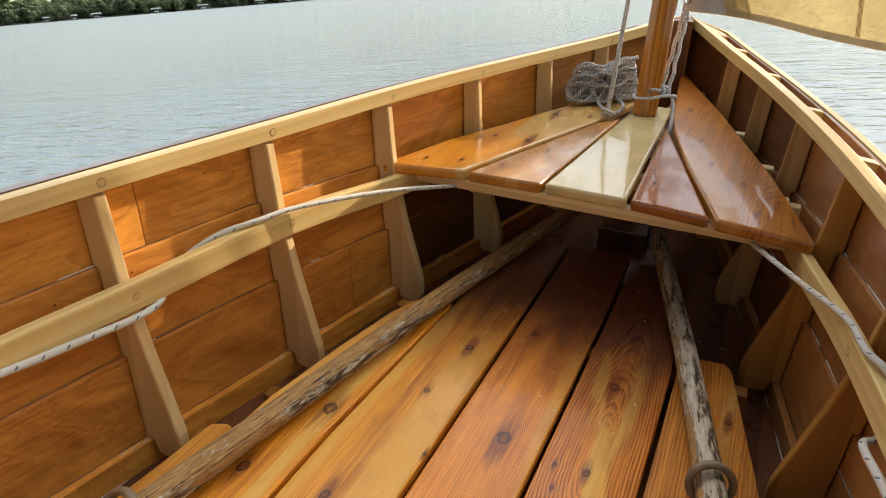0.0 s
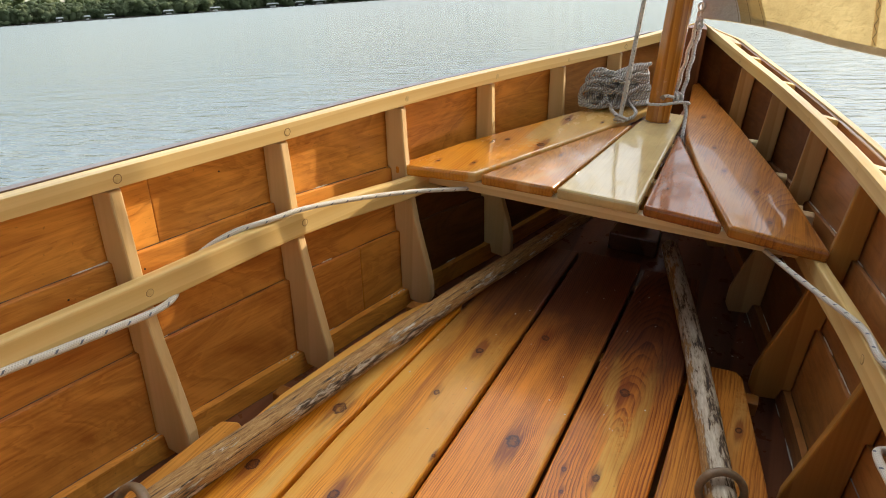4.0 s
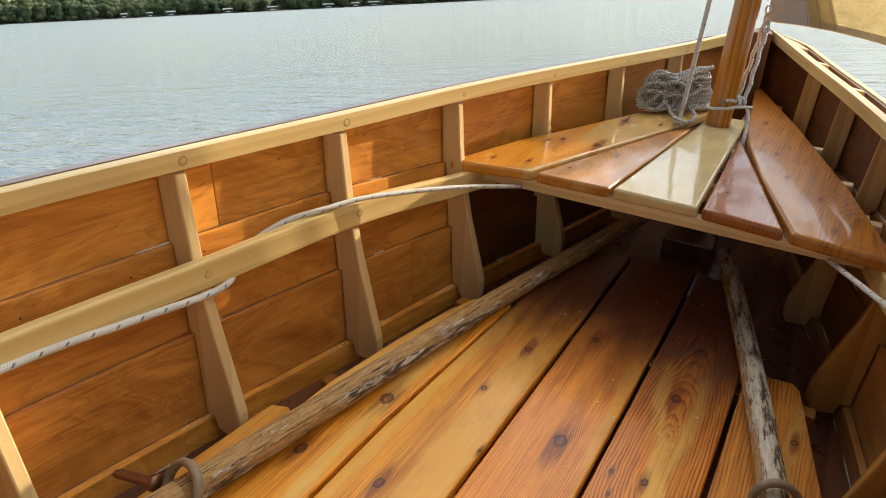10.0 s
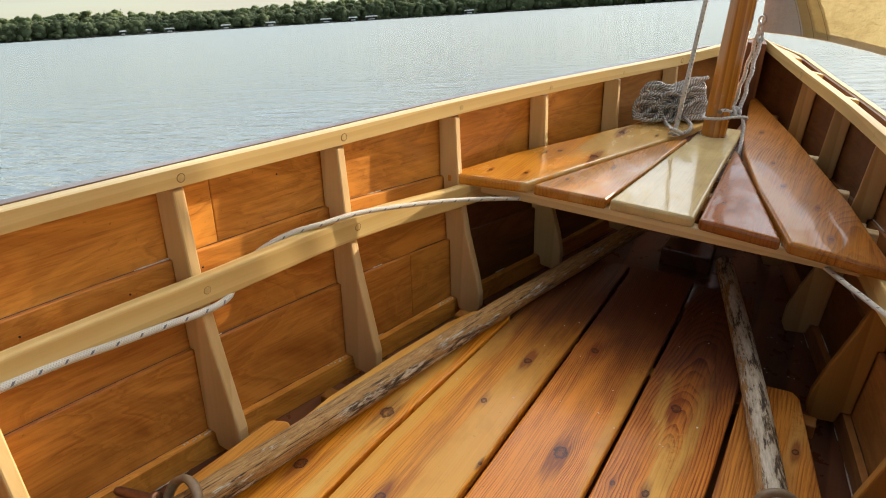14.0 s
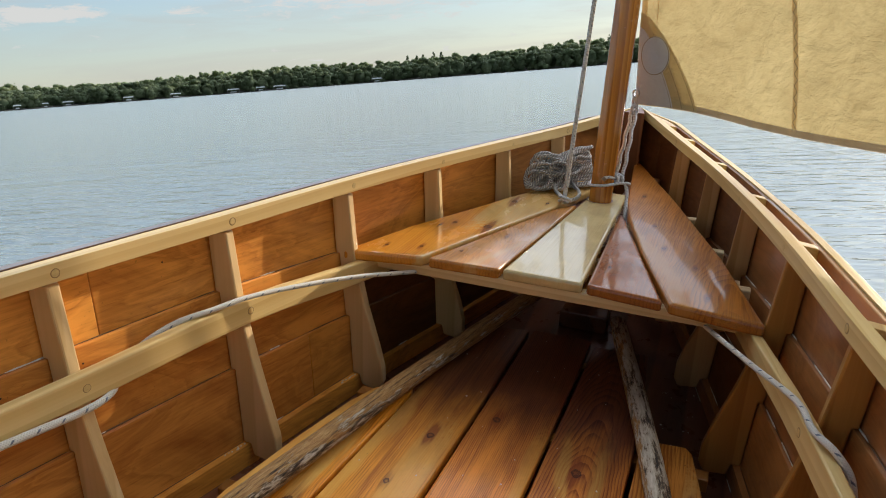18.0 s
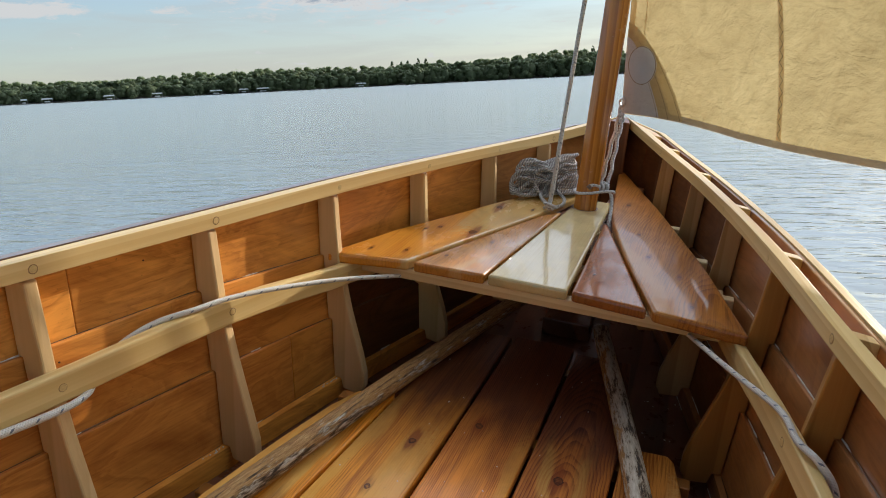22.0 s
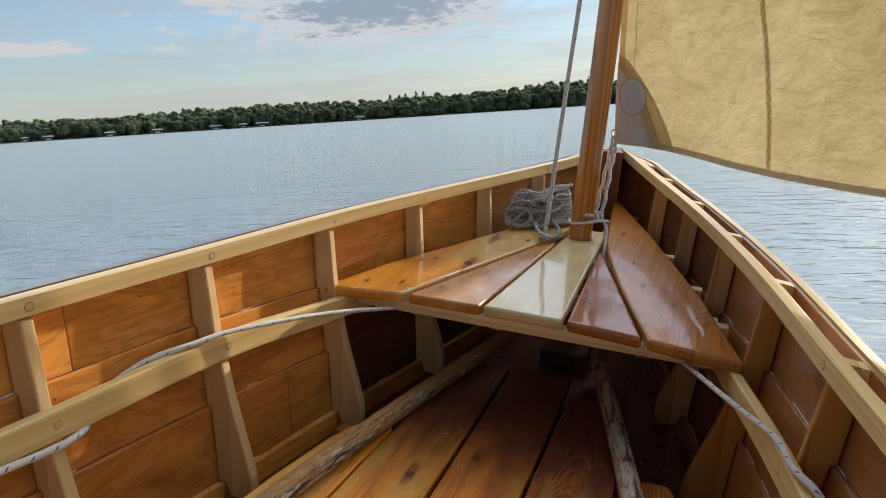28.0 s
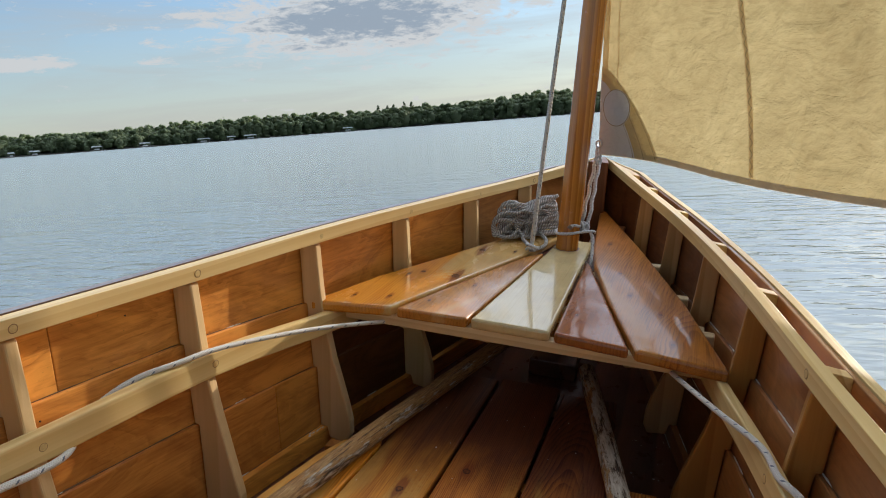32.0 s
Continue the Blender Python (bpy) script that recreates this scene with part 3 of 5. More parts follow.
def spline(pts, x):
    """Smooth curve through (x, value) pairs."""
    if x <= pts[0][0]:
        i = 0
    elif x >= pts[-1][0]:
        i = len(pts) - 2
    else:
        i = max(k for k in range(len(pts) - 1) if pts[k][0] <= x)

    def slope(k):
        a, b = max(k - 1, 0), min(k + 1, len(pts) - 1)
        return (pts[b][1] - pts[a][1]) / (pts[b][0] - pts[a][0])
    (x0, y0), (x1, y1) = pts[i], pts[i + 1]
    d = x1 - x0
    t = (x - x0) / d
    return (2*t**3 - 3*t**2 + 1)*y0 + (t**3 - 2*t**2 + t)*d*slope(i) + (-2*t**3 + 3*t**2)*y1 + (t**3 - t**2)*d*slope(i + 1)


def box(x0, x1, y0, y1, z0, z1):
    v = [(x, y, z) for z in (z0, z1) for x, y in ((x0, y0), (x1, y0), (x1, y1), (x0, y1))]
    return v, [(3, 2, 1, 0), (4, 5, 6, 7), (0, 1, 5, 4), (1, 2, 6, 5), (2, 3, 7, 6), (3, 0, 4, 7)]


def tube(points, radius, sides=8, twist=0.0):
    """Round sweep along points; radius a number or one per point."""
    pts = [Vector(p) for p in points]
    n = len(pts)
    rad = radius if isinstance(radius, (list, tuple)) else [radius] * n
    side, secs = None, []
    for i, p in enumerate(pts):
        d = (pts[min(i + 1, n - 1)] - pts[max(i - 1, 0)]).normalized()
        if side is None:
            side = d.orthogonal().normalized()
        side = (side - d * side.dot(d)).normalized()
        up = d.cross(side)
        secs.append([p + (side * math.cos(a) + up * math.sin(a)) * rad[i] for a in (2 * math.pi * k / sides + twist for k in range(sides))])
    return sweep(secs)


def rope_mesh(name, points, radius, mat, sides=8):
    """A smooth round length with UVs: u in metres along, v around."""
    v, f = tube(points, radius, sides)
    me = mesh_of(name, v, f, mat, True)
    dist, pts = [0.0], [Vector(p) for p in points]
    for a, b in zip(pts, pts[1:]):
        dist.append(dist[-1] + (b - a).length)
    uv = me.uv_layers.new(name="UVMap").data
    for poly in me.polygons:
        n = poly.index
        seg, k = divmod(n, sides)
        if seg >= len(pts) - 1:
            continue
        for li, (du, dv) in zip(poly.loop_indices, ((0, 0), (0, 1), (1, 1), (1, 0))):
            uv[li].uv = (dist[seg + du], (k + dv) / sides)
    return me


def smooth_path(pts, per=8):
    """Catmull-Rom through points."""
    p = [Vector(q) for q in pts]
    p = [p[0] * 2 - p[1]] + p + [p[-1] * 2 - p[-2]]
    out = []
    for i in range(1, len(p) - 2):
        for k in range(per):
            t = k / per
            out.append(0.5 * ((2 * p[i]) + (p[i + 1] - p[i - 1]) * t + (2 * p[i - 1] - 5 * p[i] + 4 * p[i + 1] - p[i + 2]) * t * t + (3 * p[i] - p[i - 1] - 3 * p[i + 1] + p[i + 2]) * t ** 3))
    return out + [p[-2]]


def disc(center, normal, r, thick, sides=14):
    c, n = Vector(center), Vector(normal).normalized()
    return tube([c, c + n * thick], r, sides)


def ring_mesh(name, center, normal, r, tube_r, mat, n=28):
    c, q = Vector(center), Vector(normal).to_track_quat("Z", "Y")
    secs = []
    for i in range(n + 1):
        a = 2 * math.pi * i / n
        d = q @ Vector((math.cos(a), math.sin(a), 0))
        z = q @ Vector((0, 0, 1))
        secs.append([c + d * (r + tube_r * math.cos(b)) + z * tube_r * 1.3 * math.sin(b) for b in (2 * math.pi * k / 8 for k in range(8))])
    v, f = sweep(secs, False)
    return fix(mesh_of(name, v, f, mat, True))


def plug_mesh(center, normal, r=0.0066, thick=0.0014):
    """A round plug with a dark glue line round it."""
    c, n = Vector(center), Vector(normal).normalized()
    v, f = tube([c + n * thick * k for k in (0.0, 0.72, 0.74, 1.0, 1.02)], [r, r, r * 0.80, r * 0.76, r * 0.3], 16)
    me = mesh_of("plug", v, f, PLUG)
    me.materials.append(SEAM)
    for k in range(16, 32):
        me.polygons[k].material_index = 1
    return fix(me)


# ---- hull lines (boat frame: x starboard, y to the bow, z up from the floorboards) ----
RAIL = [(-2.1, 0.50), (-1.6, 0.555), (-1.1, 0.555), (-0.85, 0.535), (-0.585, 0.490), (-0.305, 0.433), (-0.014, 0.376), (0.273, 0.308), (0.552, 0.229), (0.80, 0.140), (0.98, 0.066), (1.10, 0.012)]
SHEER = [(-2.1, 0.40), (-0.585, 0.381), (0.0, 0.374), (0.55, 0.366), (0.85, 0.372), (1.12, 0.392)]
STERN, BOW = -2.05, 1.10


def rail_x(y):
    return max(spline(RAIL, y), 0.004)


def rail_z(y):
    return spline(SHEER, y)


def stations(a, b, n):
    return [a + (b - a) * i / (n - 1) for i in range(n)]


RIBS = [-1.75, -1.46, -1.17, -0.876, -0.586, -0.306, -0.014, 0.273, 0.552, 0.79]


def riser_top(y):
    return spline([(-2.1, 0.246), (-0.6, 0.2400), (-0.3, 0.2475), (0.0, 0.2225), (0.4, 0.222)], y)


boat = thing("sailing_skiff", "small varnished wooden lapstrake sailing skiff heeling on the lake", "boat")


def bowed(y, o):
    """Keeps offsets small at the stem, where both sides meet."""
    k = min(1.0, max(0.0, (BOW + 0.02 - y) / 0.35))
    return o * k if o < 0 else o * min(1.0, max(0.08, (BOW + 0.01 - y) / 0.13))


def strip(name, side, y0, y1, n, prof, mat, label="", bevel=0.0015, parent=None):
    """A long member along the hull; prof(y) gives (offset from rail line, z) corners."""
    secs = []
    for y in stations(y0, y1, n):
        secs.append([(side * max(0.002, rail_x(y) + bowed(y, o)), y, z) for o, z in prof(y)])
    v, f = sweep(secs)
    me = fix(mesh_of(name, v, f, mat), bevel)
    # grain runs with the bend of the hull
    at = me.attributes.new("grain", "FLOAT_VECTOR", "POINT")
    for d, p in zip(at.data, me.vertices):
        d.vector = (abs(p.co.x) - rail_x(p.co.y), p.co.y, p.co.z)
    return part(name, me, parent or boat, label)


def zz(y, z):
    """Heights given at the middle of the boat, following the sheer and rising bottom forward."""
    lift = max(0.0, y - 0.2) ** 2 * 0.12
    fall = 0.066 * (min(y, 0.9) + 0.33) if y > -0.33 else 0.0
    return z - fall * min(1.0, 0.35 + 2.6 * z) if z > 0.05 else z + lift


STRAKES = [((0.046, 0.425), (0.037, 0.240)), ((0.030, 0.254), (0.017, 0.100)), ((0.010, 0.114), (0.001, -0.04))]
OUT = {-1: 0.0018, 1: 0.008}
# cuts behind the ribs at -0.014, 0.273 and 0.552 only switch the tone
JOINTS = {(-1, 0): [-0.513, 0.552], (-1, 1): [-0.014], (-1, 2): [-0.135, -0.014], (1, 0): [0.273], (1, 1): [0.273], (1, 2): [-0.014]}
for side in (-1, 1):
    for k, ((oa, za), (ob_, zb)) in enumerate(STRAKES):
        def prof(y, oa=oa, za=za, ob_=ob_, zb=zb, k=k):
            top = rail_z(y) + OUT[side] - (0.002 if side > 0 else 0.0045) if k == 0 else zz(y, za)
            return [(oa, top), (oa + 0.008, top), (ob_ + 0.008, zz(y, zb)), (ob_, zz(y, zb))]
        # butt joints along the strake, each length a sheet with its own tone
        cuts = [STERN - 0.0006] + JOINTS[(side, k)] + [BOW + 0.0006]
        for i, (p, q) in enumerate(zip(cuts, cuts[1:])):
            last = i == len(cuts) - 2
            # darker sheets hold the shade to starboard, at the bow and under the seat
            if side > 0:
                sheet = PLY_SHADE if last else PLY_DIM
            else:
                sheet = PLY if i == 0 or (k == 0 and not last) else PLY_DIM if k == 0 else PLY_SHADE if last else PLY_MID
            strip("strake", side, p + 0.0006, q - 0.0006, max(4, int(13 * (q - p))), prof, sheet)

    def chine(y):
        return [(0.003, zz(y, -0.028)), (-0.011, zz(y, -0.030)), (-0.009, zz(y, -0.080)), (0.001, zz(y, -0.080))]
    # the starboard log is dimmed as its shaded side
    strip("chine_log", side, STERN, BOW, 40, chine, PLY if side < 0 else PLY_DIM, "narrow chine log along the bottom edge")
    inwale = strip("inwale", side, STERN, BOW, 44, lambda y: [(0.0, rail_z(y) + 0.013), (0.0, rail_z(y) - 0.013), (0.019, rail_z(y) - 0.013), (0.019, rail_z(y) + 0.013)], PALE_RAIL, "pale spruce inner rail", 0.003)
    # port outer rail is darkened for its inner side, which the light misses
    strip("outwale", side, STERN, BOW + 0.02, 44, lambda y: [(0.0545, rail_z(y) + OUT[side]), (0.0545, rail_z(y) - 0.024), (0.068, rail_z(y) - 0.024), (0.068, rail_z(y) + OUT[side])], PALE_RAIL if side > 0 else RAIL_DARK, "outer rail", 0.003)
    riser = strip("riser", side, STERN, 0.35, 30, lambda y: [(-0.024, riser_top(y)), (-0.024, riser_top(y) - 0.043), (-0.006, riser_top(y) - 0.043), (-0.006, riser_top(y))], PALE_RAIL, "pale seat riser along the ribs", 0.003)
    for y in RIBS:
        lean = (rail_x(y + 0.01) - rail_x(y - 0.01)) / 0.02
        if y < 0.85:
            part("plug", plug_mesh((side * (rail_x(y) + 0.0010), y, rail_z(y) - 0.001), (-side, lean, 0)), inwale, "round wooden plug")
        if y < 0.0:
            part("plug", plug_mesh((side * (rail_x(y) - 0.0230), y, riser_top(y) - 0.0205), (-side, lean, 0)), riser, "round wooden plug")
    # blocks between the rails, over each rib, solid towards the stem
    for y in RIBS + [0.99]:
        a, b = (y - 0.011, y + 0.011) if y < 0.95 else (0.93, BOW - 0.005)
        secs = [[(side * (rail_x(q) + bowed(q, o)), q, rail_z(q) + z) for o, z in ((0.0195, 0.010), (0.0195, -0.012), (0.0455, -0.012), (0.0455, OUT[side] - 0.001))] for q in stations(a, b, 6)]
        v, f = sweep(secs)
        part("spacer", fix(mesh_of("spacer", v, f, PALE), 0.001), boat)

# dark beads for the shadow line along laps and chine, and pale glue smears
LAP_SHADE = plain("lap_shade", (0.13, 0.062, 0.020), 0.3, scale=300, Coat_Weight=0.5)
WHITE_GLUE = plain("pale_glue", (0.70, 0.66, 0.58), 0.45, scale=300)
rg = random.Random(21)
for side in (-1, 1):
    for o, z, r in ((0.0365, 0.2545, 0.0010), (0.0165, 0.1145, 0.0010), (0.0003, -0.0275, 0.0010), (-0.0095, -0.0742, 0.0008)):
        for a, b in zip(RIBS[2:-2], RIBS[3:-1]):
            pts, rad = [], []
            for q in stations(a + 0.012, b - 0.012, 40):
                pts.append((side * (rail_x(q) + bowed(q, o)), q, zz(q, z)))
                n = noise.noise(Vector((q * 22, z * 40, side)))
                rad.append(r * max(0.25, 0.75 + 1.1 * n))
            part("glue_bead", rope_mesh("glue_bead", pts, rad, LAP_SHADE, 6), boat, "dark bead that draws the shadow line along the lap")
        # paler smears
        for _ in range(12 if side > 0 else 2):
            y0 = rg.uniform(-0.85, 0.4)
            ln = rg.uniform(0.015, 0.10)
            pts = [(side * (rail_x(q) + bowed(q, o - 0.0005)), q, zz(q, z + 0.0008)) for q in stations(y0, y0 + ln, 8)]
            part("glue_smear", rope_mesh("glue_smear", pts, [0.0004] + [rg.uniform(0.0005, 0.0015) for _ in range(6)] + [0.0004], WHITE_GLUE, 6), boat, "pale smear of glue")

# pale glue left on the chine beside the rib feet
for y in RIBS[3:7]:
    for k in range(7):
        q = y - 0.014 - 0.0065 * k - rg.uniform(0.0, 0.004)
        o = rg.uniform(-0.009, -0.002)
        pts = [(-(rail_x(w) + o), w, -0.0285) for w in stations(q, q + rg.uniform(0.003, 0.009), 5)]
        part("glue_smear", rope_mesh("glue_smear", pts, [0.0003, rg.uniform(0.0007, 0.0016), rg.uniform(0.0008, 0.0018), rg.uniform(0.0007, 0.0014), 0.0003], WHITE_GLUE, 6), boat, "pale dab of glue")

# small dark nail heads along the laps of the port strakes
NAIL = plain("dark_nail", (0.03, 0.018, 0.012), 0.5, 0.3)
for k, y in enumerate((-1.0, -0.80, -0.66, -0.55, -0.40, -0.16, 0.09, 0.4)):
    for o, z in ((0.0275, 0.228), (0.0085, 0.090), (0.0415, 0.30 + 0.03 * (k % 3)))[: 2 + (k % 4 == 0)]:
        o += 0.0015 if z < 0.2 else 0.0
        v, f = disc((-(rail_x(y) + o + (0.0007 if z > 0.28 else 0.0002)), y, zz(y, z)), (1, 0, 0), 0.0014, 0.0012, 8)
        part("nail", mesh_of("nail", v, f, NAIL), boat, "dark nail head")

# stem post at the bow
v, f = sweep([[(-0.030, 1.020, z), (0.030, 1.020, z), (0.012, 1.130, z), (-0.012, 1.130, z)] for z in (0.02, 0.20, 0.40)])
part("stem", fix(mesh_of("stem", v, f, STEM), 0.002), boat, "dark varnished stem post")

# flat bottom
ys = stations(STERN, BOW - 0.05, 30)
v, f = sweep([[(-max(0.004, rail_x(y) + bowed(y, -0.008)), y, zz(y, -0.075)), (max(0.004, rail_x(y) + bowed(y, -0.008)), y, zz(y, -0.075)), (max(0.004, rail_x(y) + bowed(y, -0.008)), y, zz(y, -0.09)), (-max(0.004, rail_x(y) + bowed(y, -0.008)), y, zz(y, -0.09))] for y in ys])
part("bottom", fix(mesh_of("bottom", v, f, BOTTOM)), boat, "dark stained flat bottom")
v, f = box(-0.52, 0.52, STERN - 0.02, STERN, -0.09, 0.42)
part("transom", fix(mesh_of("transom", v, f, AMBER_UP)), boat)

# ribs
for side in (-1, 1):
    for y in RIBS:
        w, top = rail_x(y), rail_z(y)
        lap = [(0.037, 0.255), (0.0295, 0.2545), (0.0175, 0.115), (0.0095, 0.1145), (0.002, -0.027), (-0.0125, -0.0275), (-0.018, -0.05)]
        inner = [(0.0185, top), (0.0185, top - 0.018), (0.008, top - 0.0185), (0.001, 0.30), (-0.006, 0.24), (-0.028, 0.14), (-0.055, 0.035), (-0.065, -0.005), (-0.066, -0.035), (-0.056, -0.055)]
        outline = [(0.045, top + 0.0)] + [(o, zz(y, z)) for o, z in lap] + [(bowed(y, o), z if i < 3 else zz(y, z)) for i, (o, z) in reversed(list(enumerate(inner)))]
        secs = [[(side * (w + o), yy, z) for o, z in outline] for yy in (y - 0.010, y + 0.010)]
        v, f = sweep(secs)
        # starboard ribs take darker tones for standing on the shaded side
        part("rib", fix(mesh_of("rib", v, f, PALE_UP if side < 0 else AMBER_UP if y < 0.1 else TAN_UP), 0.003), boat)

# bearers under the floorboards
for y in (-1.5, -1.05, -0.565, -0.085, 0.2):
    w = rail_x(y) - 0.062 if y < 0.1 else 0.185
    v, f = box(-w, w, y - 0.014, y + 0.014, -0.044, -0.0192)
    part("floor_bearer", fix(mesh_of("floor_bearer", v, f, AMBER_UP), 0.002), boat, "brown cross bearer under the boards")


v, f = box(-0.425, -0.335, -0.405, -0.377, -0.0735, -0.058)
part("floor_bearer", fix(mesh_of("floor_bearer", v, f, AMBER_UP), 0.002), boat, "brown end of a cross bearer")


def plank(name, outline, z0, z1, mat, bevel, label="", sag=0.0):
    """A board with the given outline seen from above; edges eased."""
    v, f = sweep([[(x, y, z) for x, y in outline] for z in (z0, z1)])
    return part(name, fix(mesh_of(name, v, f, mat), bevel, 3), boat, label)


# floorboards, aft to fore
FLOOR_SHAPES = [
    [(-0.40, -1.95), (-0.237, -1.95), (-0.237, -0.5), (-0.217, -0.085), (-0.222, -0.066), (-0.255, -0.06), (-0.290, -0.095), (-0.312, -0.16), (-0.338, -0.295), (-0.362, -0.46)],
    [(-0.230, -1.95), (-0.0825, -1.95), (-0.0825, 0.272), (-0.150, 0.265), (-0.205, 0.14), (-0.230, -0.5)],
    [(-0.0755, -1.95), (0.061, -1.95), (0.061, 0.08), (0.058, 0.280), (0.050, 0.287), (-0.0755, 0.284)],
    [(0.0685, -1.95), (0.2055, -1.95), (0.2055, 0.0), (0.185, 0.27), (0.0685, 0.262)],
    [(0.2135, -1.95), (0.39, -1.95), (0.392, -0.55), (0.350, -0.31), (0.298, -0.06), (0.286, -0.045), (0.2135, -0.052)],
]
LABELS = ["amber cedar floorboard", "honey cedar floorboard with small knots", "rosy straight-grained cedar floorboard", "flame-grained cedar floorboard", "brown tapering cedar floorboard"]
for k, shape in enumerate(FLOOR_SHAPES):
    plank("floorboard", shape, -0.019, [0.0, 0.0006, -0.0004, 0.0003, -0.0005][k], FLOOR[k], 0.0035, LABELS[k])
plank("side_batten", [(-0.455, -1.3), (-0.40, -1.3), (-0.352, -0.56), (-0.372, -0.545), (-0.398, -0.556)], -0.019, 0.006, BATTEN, 0.006, "narrow cedar batten with a rounded end")

# foredeck seat: five boards fanned out from the mast
H = 0.244
DECK_SHAPES = [
    [(-0.396, -0.026), (-0.240, 0.008), (-0.090, 0.462), (-0.030, 0.72), (-0.115, 0.80), (-0.190, 0.562), (-0.275, 0.337), (-0.342, 0.168)],
    [(-0.229, 0.009), (-0.088, 0.013), (-0.046, 0.500), (-0.052, 0.508), (-0.084, 0.455)],
    [(-0.081, 0.014), (0.0695, 0.013), (0.063, 0.238), (0.052, 0.66), (-0.030, 0.66), (-0.062, 0.259)],
    [(0.077, 0.013), (0.211, -0.004), (0.074, 0.462), (0.067, 0.470), (0.062, 0.460)],
    [(0.2215, -0.007), (0.374, -0.033), (0.295, 0.274), (0.169, 0.671), (0.034, 1.052), (0.016, 1.045), (0.061, 0.60), (0.083, 0.467), (0.143, 0.239)],
]
DECK_LABELS = ["amber cedar seat board with pale sapwood edge", "russet cedar seat board", "pale glossy centre seat board holding the mast", "dark red glossy cedar seat board", "brown glossy cedar seat board with checks"]
for k, shape in enumerate(DECK_SHAPES):
    plank("seat_board", shape, H - 0.0215, H + [0, -0.0005, 0.0004, -0.0003, 0.0005][k], DECK[k], 0.006, DECK_LABELS[k])
for (xa, xb, ya, yb, za, zb) in ((-0.345, 0.335, 0.022, 0.047, 0.1985, 0.2218), (-0.262, 0.335, 0.196, 0.222, 0.190, 0.2218), (-0.18, 0.252, 0.452, 0.478, 0.190, 0.2218)):
    v, f = box(xa, xb, ya, yb, za, zb)
    part("deck_beam", fix(mesh_of("deck_beam", v, f, PALE_X), 0.003), boat, "pale beam under the seat boards")
for y, x0, x1 in ((0.345, 0.262, 0.300), (0.150, 0.318, 0.352), (0.560, 0.190, 0.238)):
    v, f = box(x0, x1, y - 0.012, y + 0.012, 0.2005, 0.2345)
    part("seat_cleat", fix(mesh_of("seat_cleat", v, f, PALE_X), 0.003), boat, "pale cleat between the seat and the planking")
# dark fillers added under the gaps beside the mast to keep light out
for xa, xb, ya, yb in ((0.028, 0.115, 0.30, 0.44), (0.028, 0.105, 0.486, 0.98), (-0.125, -0.033, 0.486, 0.80)):
    v, f = box(xa, xb, ya, yb, 0.2055, 0.2205)
    part("deck_batten", fix(mesh_of("deck_batten", v, f, BOTTOM), 0.002), boat, "dark filler added under the gaps between seat boards")
# mast step on the bottom
v, f = sweep([[(-0.055, 0.46, z), (0.065, 0.46, z), (0.05, 0.66, z), (-0.05, 0.66, z)] for z in (-0.065, -0.02)])
part("mast_step", fix(mesh_of("mast_step", v, f, BOTTOM), 0.004), boat, "block that holds the foot of the mast")

# mast: eight-sided below, a dark slot round its foot
mast = thing("mast", "varnished eight-sided wooden mast standing in the seat", "mast")
mp = [Vector((-0.009, 0.575, -0.02)).lerp(Vector((0.062, 0.585, 2.7)), i / 14) for i in range(15)]
v, f = tube(mp, [0.0295] * 8 + [0.0285 - 0.0007 * i for i in range(7)], 8, math.pi / 8)
part("spar", fix(mesh_of("spar", v, f, MAST), 0.004, 3), mast)
v, f = [], []
secs = []
for i in range(25):
    a = 2 * math.pi * i / 24
    secs.append([(-0.004 + math.cos(a) * r, 0.576 + math.sin(a) * r, z) for r, z in ((0.0300, H + 0.0006), (0.0335, H + 0.0006), (0.0335, H + 0.0010), (0.0300, H + 0.0010))])
v, f = sweep(secs, False)
part("mast_hole", fix(mesh_of("mast_hole", v, f, BOTTOM)), mast, "dark rim of the mast hole")

# oars, each in a round oarlock
def oar(a, b, r, label, seed, ring_at, pin, skin):
    o = thing("oar", label, "oar", "oars on the floor")
    rg = random.Random(seed)
    a, b = Vector(a), Vector(b)
    n = 44
    pts, rad = [], []
    for i in range(n):
        t = i / (n - 1)
        p = a.lerp(b, t)
        p += Vector((0.006 * math.sin(t * 5 + seed), 0, 0.0012 * math.sin(t * 9 + seed)))
        pts.append(p)
        rad.append(r * (1.04 - 0.16 * t) * (1 + rg.uniform(-0.02, 0.02)))
    k = max(2, int(ring_at * n))
    part("loom", rope_mesh("loom", pts[:k + 1], rad[:k + 1], skin, 18), o, "inner end of the oar")
    part("shaft", rope_mesh("shaft", pts[k:], rad[k:], skin, 18), o)
    lock = thing("oarlock", "round metal oarlock ring hanging on the oar", "oarlock", "oarlocks")
    t = ring_at
    c = a.lerp(b, t) + Vector((0.006 * math.sin(t * 5 + seed), 0, 0.006))
    axis = (b - a).normalized() + (Vector((0.10, 0, -0.55)) if pin else Vector((0, 0, -0.25)))
    part("ring", ring_mesh("ring", c, axis, r + (0.0135 if pin else 0.008), 0.0055, RUBBER), lock, "worn brown ring")
    if pin:
        d = Vector((-0.95, -0.25, 0.02)).normalized()
        s0 = c + d * (r + 0.014)
        v, f = tube([s0, s0 + d * 0.008, s0 + d * 0.012, s0 + d * 0.055, s0 + d * 0.060], [0.0115, 0.0110, 0.0070, 0.0062, 0.0045], 12)
        part("pin", fix(mesh_of("pin", v, f, COPPER, True)), lock, "tarnished bronze pin")
    return o


